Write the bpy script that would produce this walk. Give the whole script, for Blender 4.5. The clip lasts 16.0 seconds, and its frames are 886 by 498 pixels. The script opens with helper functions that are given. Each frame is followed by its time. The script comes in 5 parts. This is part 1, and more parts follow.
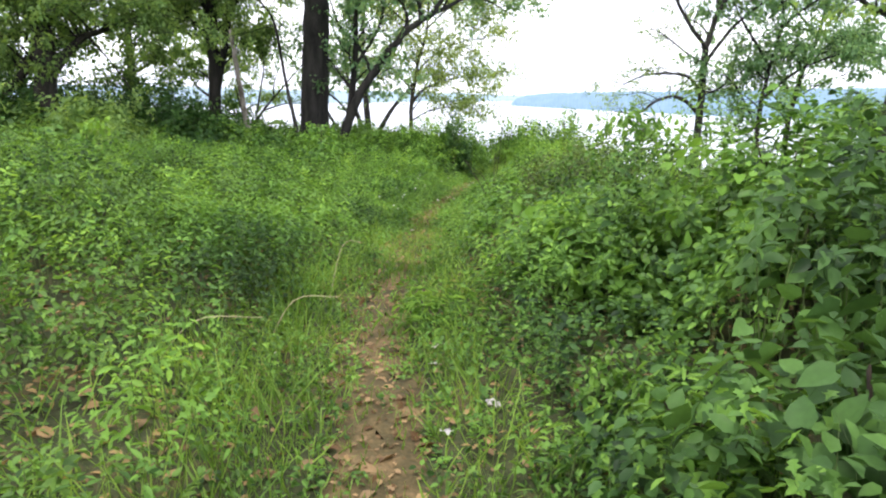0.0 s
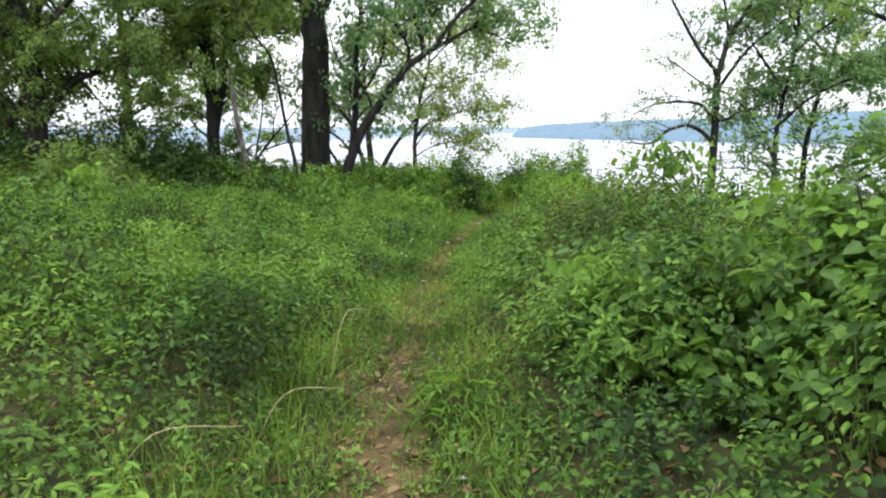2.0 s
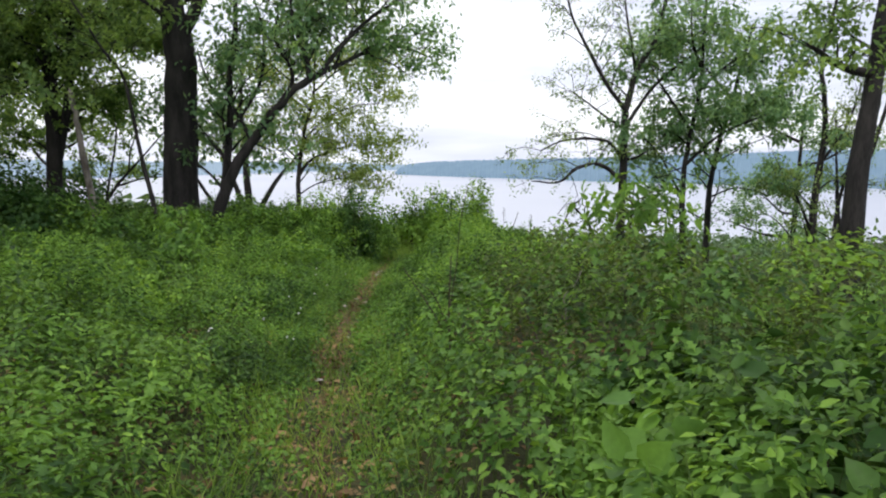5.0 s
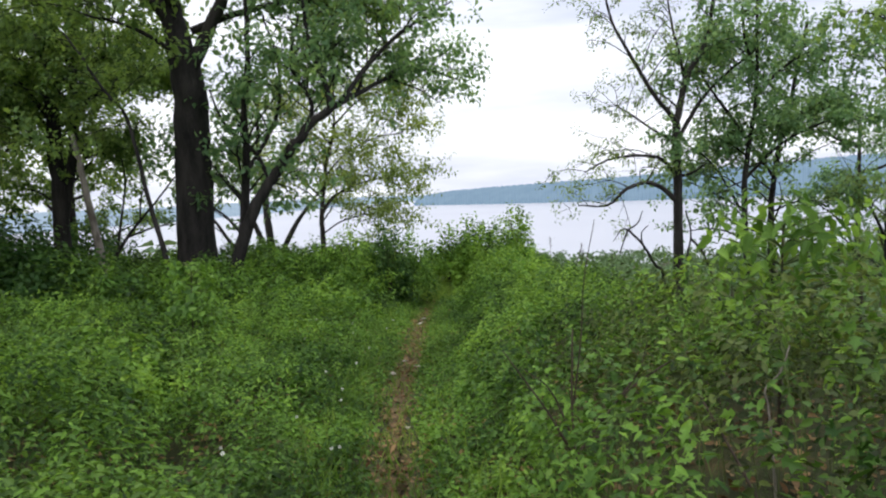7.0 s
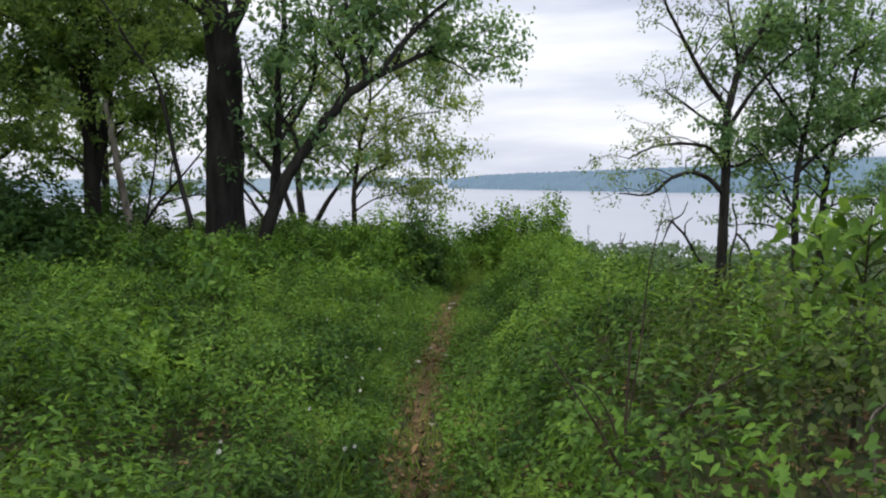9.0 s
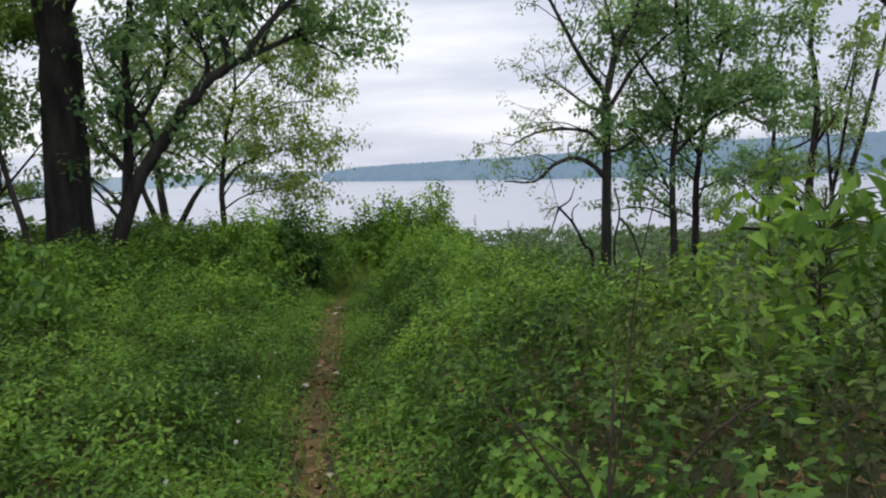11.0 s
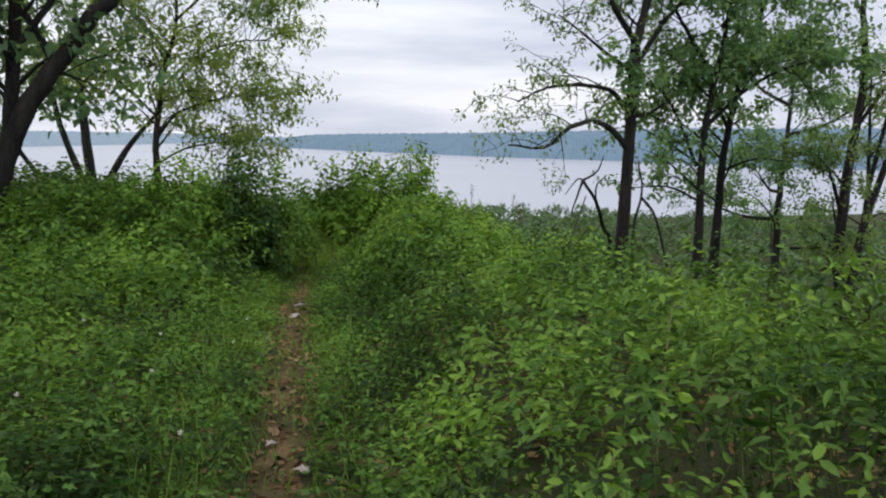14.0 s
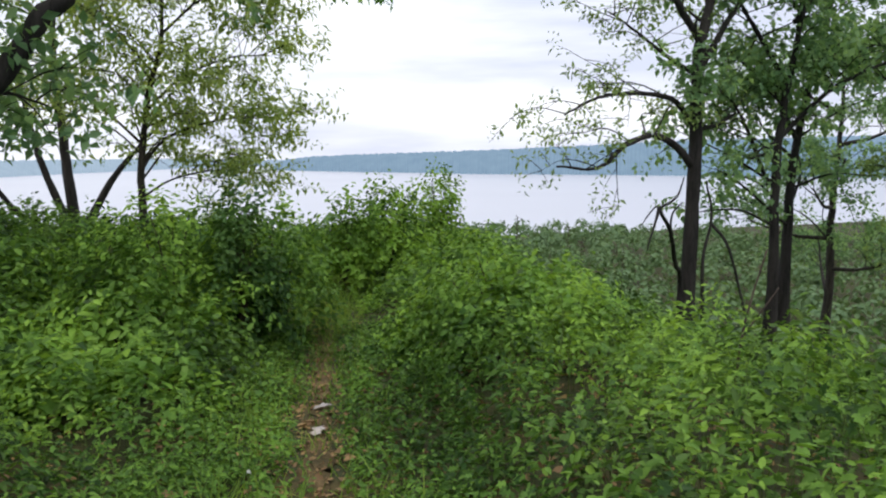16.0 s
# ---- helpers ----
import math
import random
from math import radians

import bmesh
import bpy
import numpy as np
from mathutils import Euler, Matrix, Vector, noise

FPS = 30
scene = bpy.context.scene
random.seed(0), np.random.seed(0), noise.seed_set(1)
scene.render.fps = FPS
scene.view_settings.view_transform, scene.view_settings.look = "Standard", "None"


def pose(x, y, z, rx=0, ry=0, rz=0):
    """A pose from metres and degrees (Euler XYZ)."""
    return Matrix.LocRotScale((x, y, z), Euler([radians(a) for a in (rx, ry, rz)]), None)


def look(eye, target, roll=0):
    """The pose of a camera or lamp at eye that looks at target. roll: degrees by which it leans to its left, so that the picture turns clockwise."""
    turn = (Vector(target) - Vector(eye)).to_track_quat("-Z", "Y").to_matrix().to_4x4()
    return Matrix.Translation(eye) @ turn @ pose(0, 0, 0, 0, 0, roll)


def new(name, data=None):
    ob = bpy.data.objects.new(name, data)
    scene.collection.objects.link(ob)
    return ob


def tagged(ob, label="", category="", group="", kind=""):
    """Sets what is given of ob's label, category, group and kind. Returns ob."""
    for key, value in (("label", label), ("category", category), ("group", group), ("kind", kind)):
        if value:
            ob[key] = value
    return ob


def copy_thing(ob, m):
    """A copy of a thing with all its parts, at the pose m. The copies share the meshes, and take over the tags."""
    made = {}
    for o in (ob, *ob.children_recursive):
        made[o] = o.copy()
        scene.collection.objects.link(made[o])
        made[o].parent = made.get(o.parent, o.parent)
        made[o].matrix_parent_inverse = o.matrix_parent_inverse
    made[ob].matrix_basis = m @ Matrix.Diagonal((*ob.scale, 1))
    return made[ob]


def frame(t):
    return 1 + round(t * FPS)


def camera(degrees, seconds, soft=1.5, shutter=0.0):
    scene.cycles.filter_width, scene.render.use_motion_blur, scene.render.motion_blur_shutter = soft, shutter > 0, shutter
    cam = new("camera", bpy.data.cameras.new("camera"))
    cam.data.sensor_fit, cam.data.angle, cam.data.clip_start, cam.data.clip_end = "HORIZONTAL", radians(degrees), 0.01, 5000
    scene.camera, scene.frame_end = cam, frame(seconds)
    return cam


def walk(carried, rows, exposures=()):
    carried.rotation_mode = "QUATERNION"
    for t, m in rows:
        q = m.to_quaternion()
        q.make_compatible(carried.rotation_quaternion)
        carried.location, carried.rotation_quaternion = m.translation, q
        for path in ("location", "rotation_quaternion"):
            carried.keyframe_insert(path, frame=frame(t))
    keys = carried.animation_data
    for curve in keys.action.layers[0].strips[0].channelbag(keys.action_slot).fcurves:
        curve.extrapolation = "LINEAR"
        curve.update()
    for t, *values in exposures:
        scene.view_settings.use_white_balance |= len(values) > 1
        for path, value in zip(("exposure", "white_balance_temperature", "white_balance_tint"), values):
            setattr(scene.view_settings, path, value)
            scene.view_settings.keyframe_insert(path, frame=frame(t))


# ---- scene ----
cam = camera(63.3, 16.0, soft=2.15)
PATH = [
    (0, (0.016, 0.263, 1.515), (0.044, 2.215, 1.08), 1.2),
    (0.5, (-0.084, 0.458, 1.537), (0.096, 2.405, 1.115), 1.5),
    (1, (-0.145, 0.616, 1.584), (-0.01, 2.57, 1.182), 2.0),
    (1.5, (-0.051, 0.854, 1.568), (-0.075, 2.801, 1.111), -0.8),
    (2, (-0.07, 1.134, 1.54), (-0.056, 3.104, 1.194), -0.3),
    (2.5, (-0.092, 1.459, 1.548), (-0.018, 3.419, 1.158), -0.5),
    (3, (-0.06, 1.813, 1.54), (0.104, 3.78, 1.222), 1.5),
    (3.5, (-0.164, 2.159, 1.511), (0.058, 4.124, 1.218), 0.1),
    (4, (-0.227, 2.611, 1.52), (0.103, 4.562, 1.223), 1.1),
    (4.2, (-0.214, 2.772, 1.461), (0.082, 4.732, 1.198), -0.3),
    (6.3, (-0.294, 4.678, 1.554), (0.12, 6.622, 1.331), 2.4),
    (6.5, (-0.321, 4.817, 1.505), (0.117, 6.759, 1.317), 0.0),
    (7, (-0.367, 5.271, 1.506), (-0.088, 7.244, 1.341), -2.8),
    (7.5, (-0.292, 5.73, 1.429), (0.008, 7.688, 1.157), -0.9),
    (8, (-0.377, 5.933, 1.451), (-0.035, 7.896, 1.274), -1.0),
    (8.5, (-0.365, 5.885, 1.458), (-0.164, 7.862, 1.235), -1.1),
    (9, (-0.327, 5.789, 1.446), (-0.136, 7.769, 1.237), -0.4),
    (9.5, (-0.327, 5.866, 1.462), (0.054, 7.816, 1.228), 2.3),
    (10, (-0.385, 6.024, 1.432), (0.144, 7.945, 1.256), -1.4),
    (10.2, (-0.391, 6.139, 1.436), (0.132, 8.052, 1.182), -2.0),
    (12.3, (-0.145, 7.866, 1.31), (0.347, 9.794, 1.108), -0.8),
    (12.5, (-0.156, 8.048, 1.283), (0.283, 9.98, 1.009), -0.5),
    (13, (-0.082, 8.587, 1.261), (0.545, 10.474, 1.04), -0.1),
    (13.5, (-0.053, 9.291, 1.104), (0.485, 11.205, 0.891), -2.0),
    (13.6, (-0.049, 9.434, 1.103), (0.62, 11.306, 0.878), -1.1),
    (14, (-0.044, 9.913, 1.097), (0.603, 11.78, 0.786), 1.3),
    (14.5, (0.003, 10.575, 1.151), (0.601, 12.456, 0.829), -5.8),
    (15, (0.079, 11.244, 1.093), (0.794, 13.082, 0.764), 0.9),
    (15.5, (0.113, 11.803, 1.088), (0.82, 13.624, 0.658), -2.7),
    (16, (0.117, 12.172, 1.147), (0.768, 14.045, 0.886), -0.2),
]
EXPOSURES = [(0.0, 1.42), (0.5, 1.10), (1.5, 1.02), (2.5, 1.12), (3.2, 1.0), (4.2, 0.58), (6.5, 0.40), (7.0, 0.42), (7.5, 0.2), (9.0, 0.15), (12.5, 0.04), (14.5, 0.06), (15.5, 0.12), (16.0, 0.38)]
walk(cam, [(t, look(eye, target, roll)) for t, eye, target, roll in PATH], EXPOSURES)

# ---- world and sun ----
world = bpy.data.worlds.new("overcast_sky")
scene.world = world
world.use_nodes = True
wt = world.node_tree
wt.nodes.clear()
w_out = wt.nodes.new("ShaderNodeOutputWorld")
w_bg = wt.nodes.new("ShaderNodeBackground")
w_sky = wt.nodes.new("ShaderNodeTexSky")
w_sky.sky_type, w_sky.sun_disc = "NISHITA", False
w_sky.sun_elevation, w_sky.sun_rotation = radians(60), radians(210)
w_sky.air_density, w_sky.dust_density = 1.0, 4.0
w_dim = wt.nodes.new("ShaderNodeMix")
w_dim.data_type, w_dim.blend_type = "RGBA", "MULTIPLY"
w_dim.inputs[0].default_value = 1.0
w_dim.inputs[7].default_value = (0.1, 0.1, 0.1, 1)
w_co = wt.nodes.new("ShaderNodeTexCoord")
w_map = wt.nodes.new("ShaderNodeMapping")
w_map.inputs["Scale"].default_value = (1.3, 1.3, 9.0)
w_map.inputs["Rotation"].default_value = (0, radians(4), 0)
w_noise = wt.nodes.new("ShaderNodeTexNoise")
w_noise.inputs["Scale"].default_value = 1.5
w_noise.inputs["Detail"].default_value = 5.0
w_noise.inputs["Roughness"].default_value = 0.5
w_ramp = wt.nodes.new("ShaderNodeValToRGB")
w_ramp.color_ramp.elements[0].position, w_ramp.color_ramp.elements[0].color = 0.36, (0.66, 0.70, 0.85, 1)
w_ramp.color_ramp.elements[1].position, w_ramp.color_ramp.elements[1].color = 0.58, (1.04, 1.06, 1.13, 1)
w_mix = wt.nodes.new("ShaderNodeMix")
w_mix.data_type = "RGBA"
w_mix.inputs[0].default_value = 0.88
wt.links.new(w_sky.outputs[0], w_dim.inputs[6])
wt.links.new(w_co.outputs["Generated"], w_map.inputs[0])
wt.links.new(w_map.outputs[0], w_noise.inputs["Vector"])
wt.links.new(w_noise.outputs[0], w_ramp.inputs[0])
wt.links.new(w_dim.outputs[2], w_mix.inputs[6])
wt.links.new(w_ramp.outputs[0], w_mix.inputs[7])
wt.links.new(w_mix.outputs[2], w_bg.inputs[0])
w_bg.inputs[1].default_value = 0.98
wt.links.new(w_bg.outputs[0], w_out.inputs[0])

sun_data = bpy.data.lights.new("sun", "SUN")
sun_data.energy, sun_data.angle, sun_data.color = 1.3, radians(20), (1.0, 0.96, 0.88)
sun = new("sun", sun_data)
sun.matrix_world = look((-6, -10, 30), (-6 + 0.25 * 10, -10 + 0.43 * 10, 30 - 0.87 * 10))


# ---- materials ----
def nodes_of(name):
    m = bpy.data.materials.new(name)
    m.use_nodes = True
    t = m.node_tree
    t.nodes.clear()
    return m, t, t.nodes.new("ShaderNodeOutputMaterial")


def leaf_material(name, dark, light, through_light=0.38, rough=0.5):
    """Leaf: each leaf its own shade between two greens, partly see-through to light, with a faint mottling."""
    m, t, out = nodes_of(name)
    geo = t.nodes.new("ShaderNodeNewGeometry")
    co = t.nodes.new("ShaderNodeTexCoord")
    patch = t.nodes.new("ShaderNodeTexNoise")
    patch.inputs["Scale"].default_value = 0.9
    patch.inputs["Detail"].default_value = 2
    t.links.new(geo.outputs["Position"], patch.inputs["Vector"])
    add = t.nodes.new("ShaderNodeMath")
    add.operation = "MULTIPLY_ADD"
    t.links.new(geo.outputs["Random Per Island"], add.inputs[0])
    add.inputs[1].default_value = 0.8
    shift = t.nodes.new("ShaderNodeMath")
    shift.operation = "MULTIPLY_ADD"
    t.links.new(patch.outputs[0], shift.inputs[0])
    shift.inputs[1].default_value, shift.inputs[2].default_value = 2.4, -1.12
    t.links.new(shift.outputs[0], add.inputs[2])
    ramp = t.nodes.new("ShaderNodeValToRGB")
    e = ramp.color_ramp.elements
    e[0].position, e[0].color = 0.08, (*dark, 1)
    e[1].position, e[1].color = 0.95, (*light, 1)
    mid = e.new(0.5)
    mid.color = (0.40 * dark[0] + 0.56 * light[0], 0.46 * dark[1] + 0.57 * light[1], 0.7 * dark[2] + 0.66 * light[2], 1)
    t.links.new(add.outputs[0], ramp.inputs[0])
    fine = t.nodes.new("ShaderNodeTexNoise")
    fine.inputs["Scale"].default_value = 45
    t.links.new(co.outputs["Object"], fine.inputs["Vector"])
    fr = t.nodes.new("ShaderNodeMapRange")
    fr.inputs[3].default_value, fr.inputs[4].default_value = 0.75, 1.25
    t.links.new(fine.outputs[0], fr.inputs[0])
    mul = t.nodes.new("ShaderNodeMix")
    mul.data_type, mul.blend_type = "RGBA", "MULTIPLY"
    mul.inputs[0].default_value = 1
    t.links.new(ramp.outputs[0], mul.inputs[6])
    t.links.new(fr.outputs[0], mul.inputs[7])
    p = t.nodes.new("ShaderNodeBsdfPrincipled")
    p.inputs["Roughness"].default_value = rough
    p.inputs["Specular IOR Level"].default_value = 0.20
    t.links.new(mul.outputs[2], p.inputs["Base Color"])
    tr = t.nodes.new("ShaderNodeBsdfTranslucent")
    warm = t.nodes.new("ShaderNodeMix")
    warm.data_type, warm.blend_type = "RGBA", "MULTIPLY"
    warm.inputs[0].default_value = 1
    warm.inputs[7].default_value = (1.34, 1.22, 0.72, 1)
    t.links.new(mul.outputs[2], warm.inputs[6])
    t.links.new(warm.outputs[2], tr.inputs["Color"])
    mix = t.nodes.new("ShaderNodeMixShader")
    mix.inputs[0].default_value = through_light
    t.links.new(p.outputs[0], mix.inputs[1])
    t.links.new(tr.outputs[0], mix.inputs[2])
    t.links.new(mix.outputs[0], out.inputs[0])
    return m


def grain_material(name, a, b, scale=8.0, stretch=(1, 1, 1), bump=0.4, rough=0.85, fine=6.0, c=None):
    """Rough natural surface: two colours by a large and a small noise, with relief."""
    m, t, out = nodes_of(name)
    co = t.nodes.new("ShaderNodeTexCoord")
    mp = t.nodes.new("ShaderNodeMapping")
    mp.inputs["Scale"].default_value = stretch
    t.links.new(co.outputs["Object"], mp.inputs[0])
    n1 = t.nodes.new("ShaderNodeTexNoise")
    n1.inputs["Scale"].default_value, n1.inputs["Detail"].default_value = scale, 5
    n2 = t.nodes.new("ShaderNodeTexNoise")
    n2.inputs["Scale"].default_value, n2.inputs["Detail"].default_value = scale * fine, 4
    t.links.new(mp.outputs[0], n1.inputs["Vector"])
    t.links.new(mp.outputs[0], n2.inputs["Vector"])
    mx = t.nodes.new("ShaderNodeMath")
    mx.operation = "MULTIPLY_ADD"
    t.links.new(n2.outputs[0], mx.inputs[0])
    mx.inputs[1].default_value = 0.5
    half = t.nodes.new("ShaderNodeMath")
    half.operation = "MULTIPLY_ADD"
    t.links.new(n1.outputs[0], half.inputs[0])
    half.inputs[1].default_value, half.inputs[2].default_value = 1.0, -0.25
    t.links.new(half.outputs[0], mx.inputs[2])
    ramp = t.nodes.new("ShaderNodeValToRGB")
    e = ramp.color_ramp.elements
    e[0].position, e[0].color = 0.3, (*a, 1)
    e[1].position, e[1].color = 0.7, (*b, 1)
    if c:
        k = e.new(0.52)
        k.color = (*c, 1)
    t.links.new(mx.outputs[0], ramp.inputs[0])
    bp = t.nodes.new("ShaderNodeBump")
    bp.inputs["Strength"].default_value, bp.inputs["Distance"].default_value = bump, 0.03
    t.links.new(mx.outputs[0], bp.inputs["Height"])
    p = t.nodes.new("ShaderNodeBsdfPrincipled")
    p.inputs["Roughness"].default_value = rough
    p.inputs["Specular IOR Level"].default_value = 0.25
    t.links.new(ramp.outputs[0], p.inputs["Base Color"])
    t.links.new(bp.outputs[0], p.inputs["Normal"])
    t.links.new(p.outputs[0], out.inputs[0])
    return m


M_BRAMBLE = leaf_material("bramble_leaf", (0.018, 0.042, 0.009), (0.142, 0.252, 0.046))
# dark green deepened further: the thicket's inner shadow is put into the leaf colour
M_THICKET = leaf_material("shadowed_thicket_leaf", (0.012, 0.032, 0.008), (0.088, 0.178, 0.038))
M_WEED = leaf_material("weed_leaf", (0.025, 0.064, 0.011), (0.172, 0.325, 0.050))
M_FRESH = leaf_material("fresh_leaf", (0.060, 0.135, 0.020), (0.270, 0.450, 0.072), 0.48)
M_BROAD = leaf_material("broad_leaf", (0.026, 0.070, 0.013), (0.168, 0.315, 0.052), 0.42, 0.42)
M_GRASS = leaf_material("grass_blade", (0.075, 0.150, 0.018), (0.225, 0.340, 0.060), 0.42)
# oak and maple greens paled and greyed, mixing veiling glare into the leaf colour
M_OAK = leaf_material("oak_leaf", (0.085, 0.155, 0.046), (0.270, 0.400, 0.112), 0.62)
M_MAPLE = leaf_material("maple_leaf", (0.105, 0.205, 0.094), (0.265, 0.420, 0.185), 0.64)
M_PALE = leaf_material("pale_leaf", (0.150, 0.230, 0.055), (0.340, 0.440, 0.140), 0.62)
M_SPARSE = leaf_material("locust_leaf", (0.110, 0.180, 0.058), (0.265, 0.370, 0.125), 0.60)
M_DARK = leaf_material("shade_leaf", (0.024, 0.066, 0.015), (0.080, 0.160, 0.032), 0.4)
M_DULL = leaf_material("dull_bramble_leaf", (0.026, 0.040, 0.011), (0.122, 0.168, 0.042), 0.4)
# far woods: some air haze is mixed into these two close greens
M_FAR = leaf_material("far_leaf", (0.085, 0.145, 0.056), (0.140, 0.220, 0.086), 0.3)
M_DRYLEAF = leaf_material("dry_leaf", (0.090, 0.048, 0.020), (0.345, 0.228, 0.105), 0.2, 0.8)
M_PALELEAF = leaf_material("bleached_leaf", (0.34, 0.28, 0.22), (0.54, 0.48, 0.41), 0.15, 0.8)
M_BARK = grain_material("dark_bark", (0.009, 0.008, 0.008), (0.038, 0.034, 0.032), 7, (1, 1, 0.18), 0.9)
M_BARK2 = grain_material("grey_bark", (0.014, 0.012, 0.011), (0.062, 0.053, 0.046), 9, (1, 1, 0.22), 0.8)
M_DEAD = grain_material("dead_wood", (0.10, 0.085, 0.07), (0.30, 0.27, 0.235), 11, (1, 1, 0.2), 0.6)
M_TWIG = grain_material("twig", (0.026, 0.019, 0.014), (0.080, 0.060, 0.046), 20, (1, 1, 0.3), 0.4)
M_STEM = grain_material("green_stem", (0.050, 0.085, 0.022), (0.110, 0.140, 0.045), 20, (1, 1, 0.3), 0.3)
M_STRAW = grain_material("straw", (0.24, 0.21, 0.12), (0.42, 0.37, 0.22), 20, (1, 1, 0.3), 0.3)
M_GROUND = grain_material("forest_floor", (0.022, 0.022, 0.008), (0.086, 0.066, 0.027), 2.2, (1, 1, 1), 0.8, 0.95, 14, (0.040, 0.048, 0.018))
M_SOIL = grain_material("path_soil", (0.034, 0.029, 0.012), (0.160, 0.106, 0.050), 4.5, (1, 1, 1), 1.0, 0.95, 9, (0.082, 0.060, 0.025))
M_WHITE = grain_material("white_petal", (0.62, 0.62, 0.58), (0.82, 0.82, 0.80), 60, (1, 1, 1), 0.3)


def water_material():
    m, t, out = nodes_of("lake_water")
    co = t.nodes.new("ShaderNodeTexCoord")
    n = t.nodes.new("ShaderNodeTexNoise")
    n.inputs["Scale"].default_value, n.inputs["Detail"].default_value = 0.35, 5
    big = t.nodes.new("ShaderNodeTexNoise")
    big.inputs["Scale"].default_value = 0.004
    t.links.new(co.outputs["Object"], n.inputs["Vector"])
    t.links.new(co.outputs["Object"], big.inputs["Vector"])
    bp = t.nodes.new("ShaderNodeBump")
    bp.inputs["Strength"].default_value, bp.inputs["Distance"].default_value = 0.06, 0.10
    t.links.new(n.outputs[0], bp.inputs["Height"])
    ramp = t.nodes.new("ShaderNodeMapRange")
    ramp.inputs[3].default_value, ramp.inputs[4].default_value = 0.26, 0.36
    t.links.new(big.outputs[0], ramp.inputs[0])
    p = t.nodes.new("ShaderNodeBsdfPrincipled")
    p.inputs["Base Color"].default_value = (0.43, 0.45, 0.51, 1)
    p.inputs["IOR"].default_value = 1.33
    p.inputs["Specular IOR Level"].default_value = 0.6
    t.links.new(ramp.outputs[0], p.inputs["Roughness"])
    t.links.new(bp.outputs[0], p.inputs["Normal"])
    t.links.new(p.outputs[0], out.inputs[0])
    return m


def haze_glow_material(name, a, b, glow):
    """Far wooded ridge behind kilometres of moist air: haze put in as blue-grey emission."""
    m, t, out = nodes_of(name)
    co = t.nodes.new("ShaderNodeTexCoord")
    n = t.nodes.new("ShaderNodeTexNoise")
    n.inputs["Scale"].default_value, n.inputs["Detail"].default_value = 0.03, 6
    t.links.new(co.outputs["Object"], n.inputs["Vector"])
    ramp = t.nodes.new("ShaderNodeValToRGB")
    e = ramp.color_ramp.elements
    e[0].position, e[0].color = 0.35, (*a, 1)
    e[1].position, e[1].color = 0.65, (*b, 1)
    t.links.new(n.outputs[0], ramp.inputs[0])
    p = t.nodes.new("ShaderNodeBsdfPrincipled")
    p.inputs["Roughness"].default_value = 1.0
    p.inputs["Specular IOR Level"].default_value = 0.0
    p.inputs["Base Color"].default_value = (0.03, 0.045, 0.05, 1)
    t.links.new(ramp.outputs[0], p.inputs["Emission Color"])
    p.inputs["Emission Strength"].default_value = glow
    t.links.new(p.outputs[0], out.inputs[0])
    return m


M_WATER = water_material()
M_RIDGE = haze_glow_material("haze_glow_ridge", (0.150, 0.225, 0.320), (0.175, 0.255, 0.350), 1.0)
M_RIDGE2 = haze_glow_material("haze_glow_far_ridge", (0.28, 0.36, 0.46), (0.31, 0.39, 0.49), 0.95)


# ---- the lie of the land ----
def smooth(a, b, v):
    s = np.clip((v - a) / (b - a), 0, 1)
    return s * s * (3 - 2 * s)


def path_x(y):
    """The middle of the trodden path."""
    return np.interp(y, [-6, 2.7, 4.4, 5.5, 8.5, 10.6, 12.5, 14.6, 17.0, 19, 21.5, 24.5, 30],
                     [0.1, -0.15, -0.33, -0.33, -0.18, -0.05, 0.18, 0.5, 0.86, 1.25, 1.72, 2.1, 2.6])


def wave(x, y, s, k=0.0):
    """Cheap smooth noise, about -1 to 1, with bumps of about s metres."""
    f = 2 * np.pi / (2.2 * s)
    a = np.sin(f * x + 1.3 * np.sin(f * 0.7 * y + k) + k) * np.cos(f * 1.1 * y + 1.1 * np.sin(f * 0.6 * x - k) + 2 * k)
    b = np.sin(f * 1.9 * x - f * 0.8 * y + 3 * k + 0.7) * np.cos(f * 1.7 * y + f * 0.5 * x - k)
    return 0.65 * a + 0.35 * b


WATER_Z = -46.0


def ground_z(x, y):
    x, y = np.asarray(x, float), np.asarray(y, float)
    d = x - path_x(y)
    z = -0.057 * np.clip(y - 5.7, 0, 21.3) - 0.09 * np.clip(y - 27, 0, 11)
    z = z - 0.42 * np.clip(y - 38, 0, 300)
    z = z - (0.11 + 0.05 * smooth(12, 18, y)) * np.clip(d - 2.0 + 0.5 * smooth(12, 18, y), 0, 60) ** 1.25 * smooth(4, 12, y) - 0.04 * np.clip(-d - 5, 0, 60)
    z = np.maximum(z, -44.6 + 0.25 * wave(x, y, 30))
    near = np.exp(-(d / 0.45) ** 2)
    z = z + (0.035 * wave(x, y, 0.9) + 0.05 * wave(x, y, 2.7, 1)) * (1 - 0.6 * near) - 0.03 * near
    shore = 392 + 14 * wave(x, y, 60) + 0.03 * x
    return z - 8 * smooth(0, 60, np.hypot(x * 0.35, y) - shore)


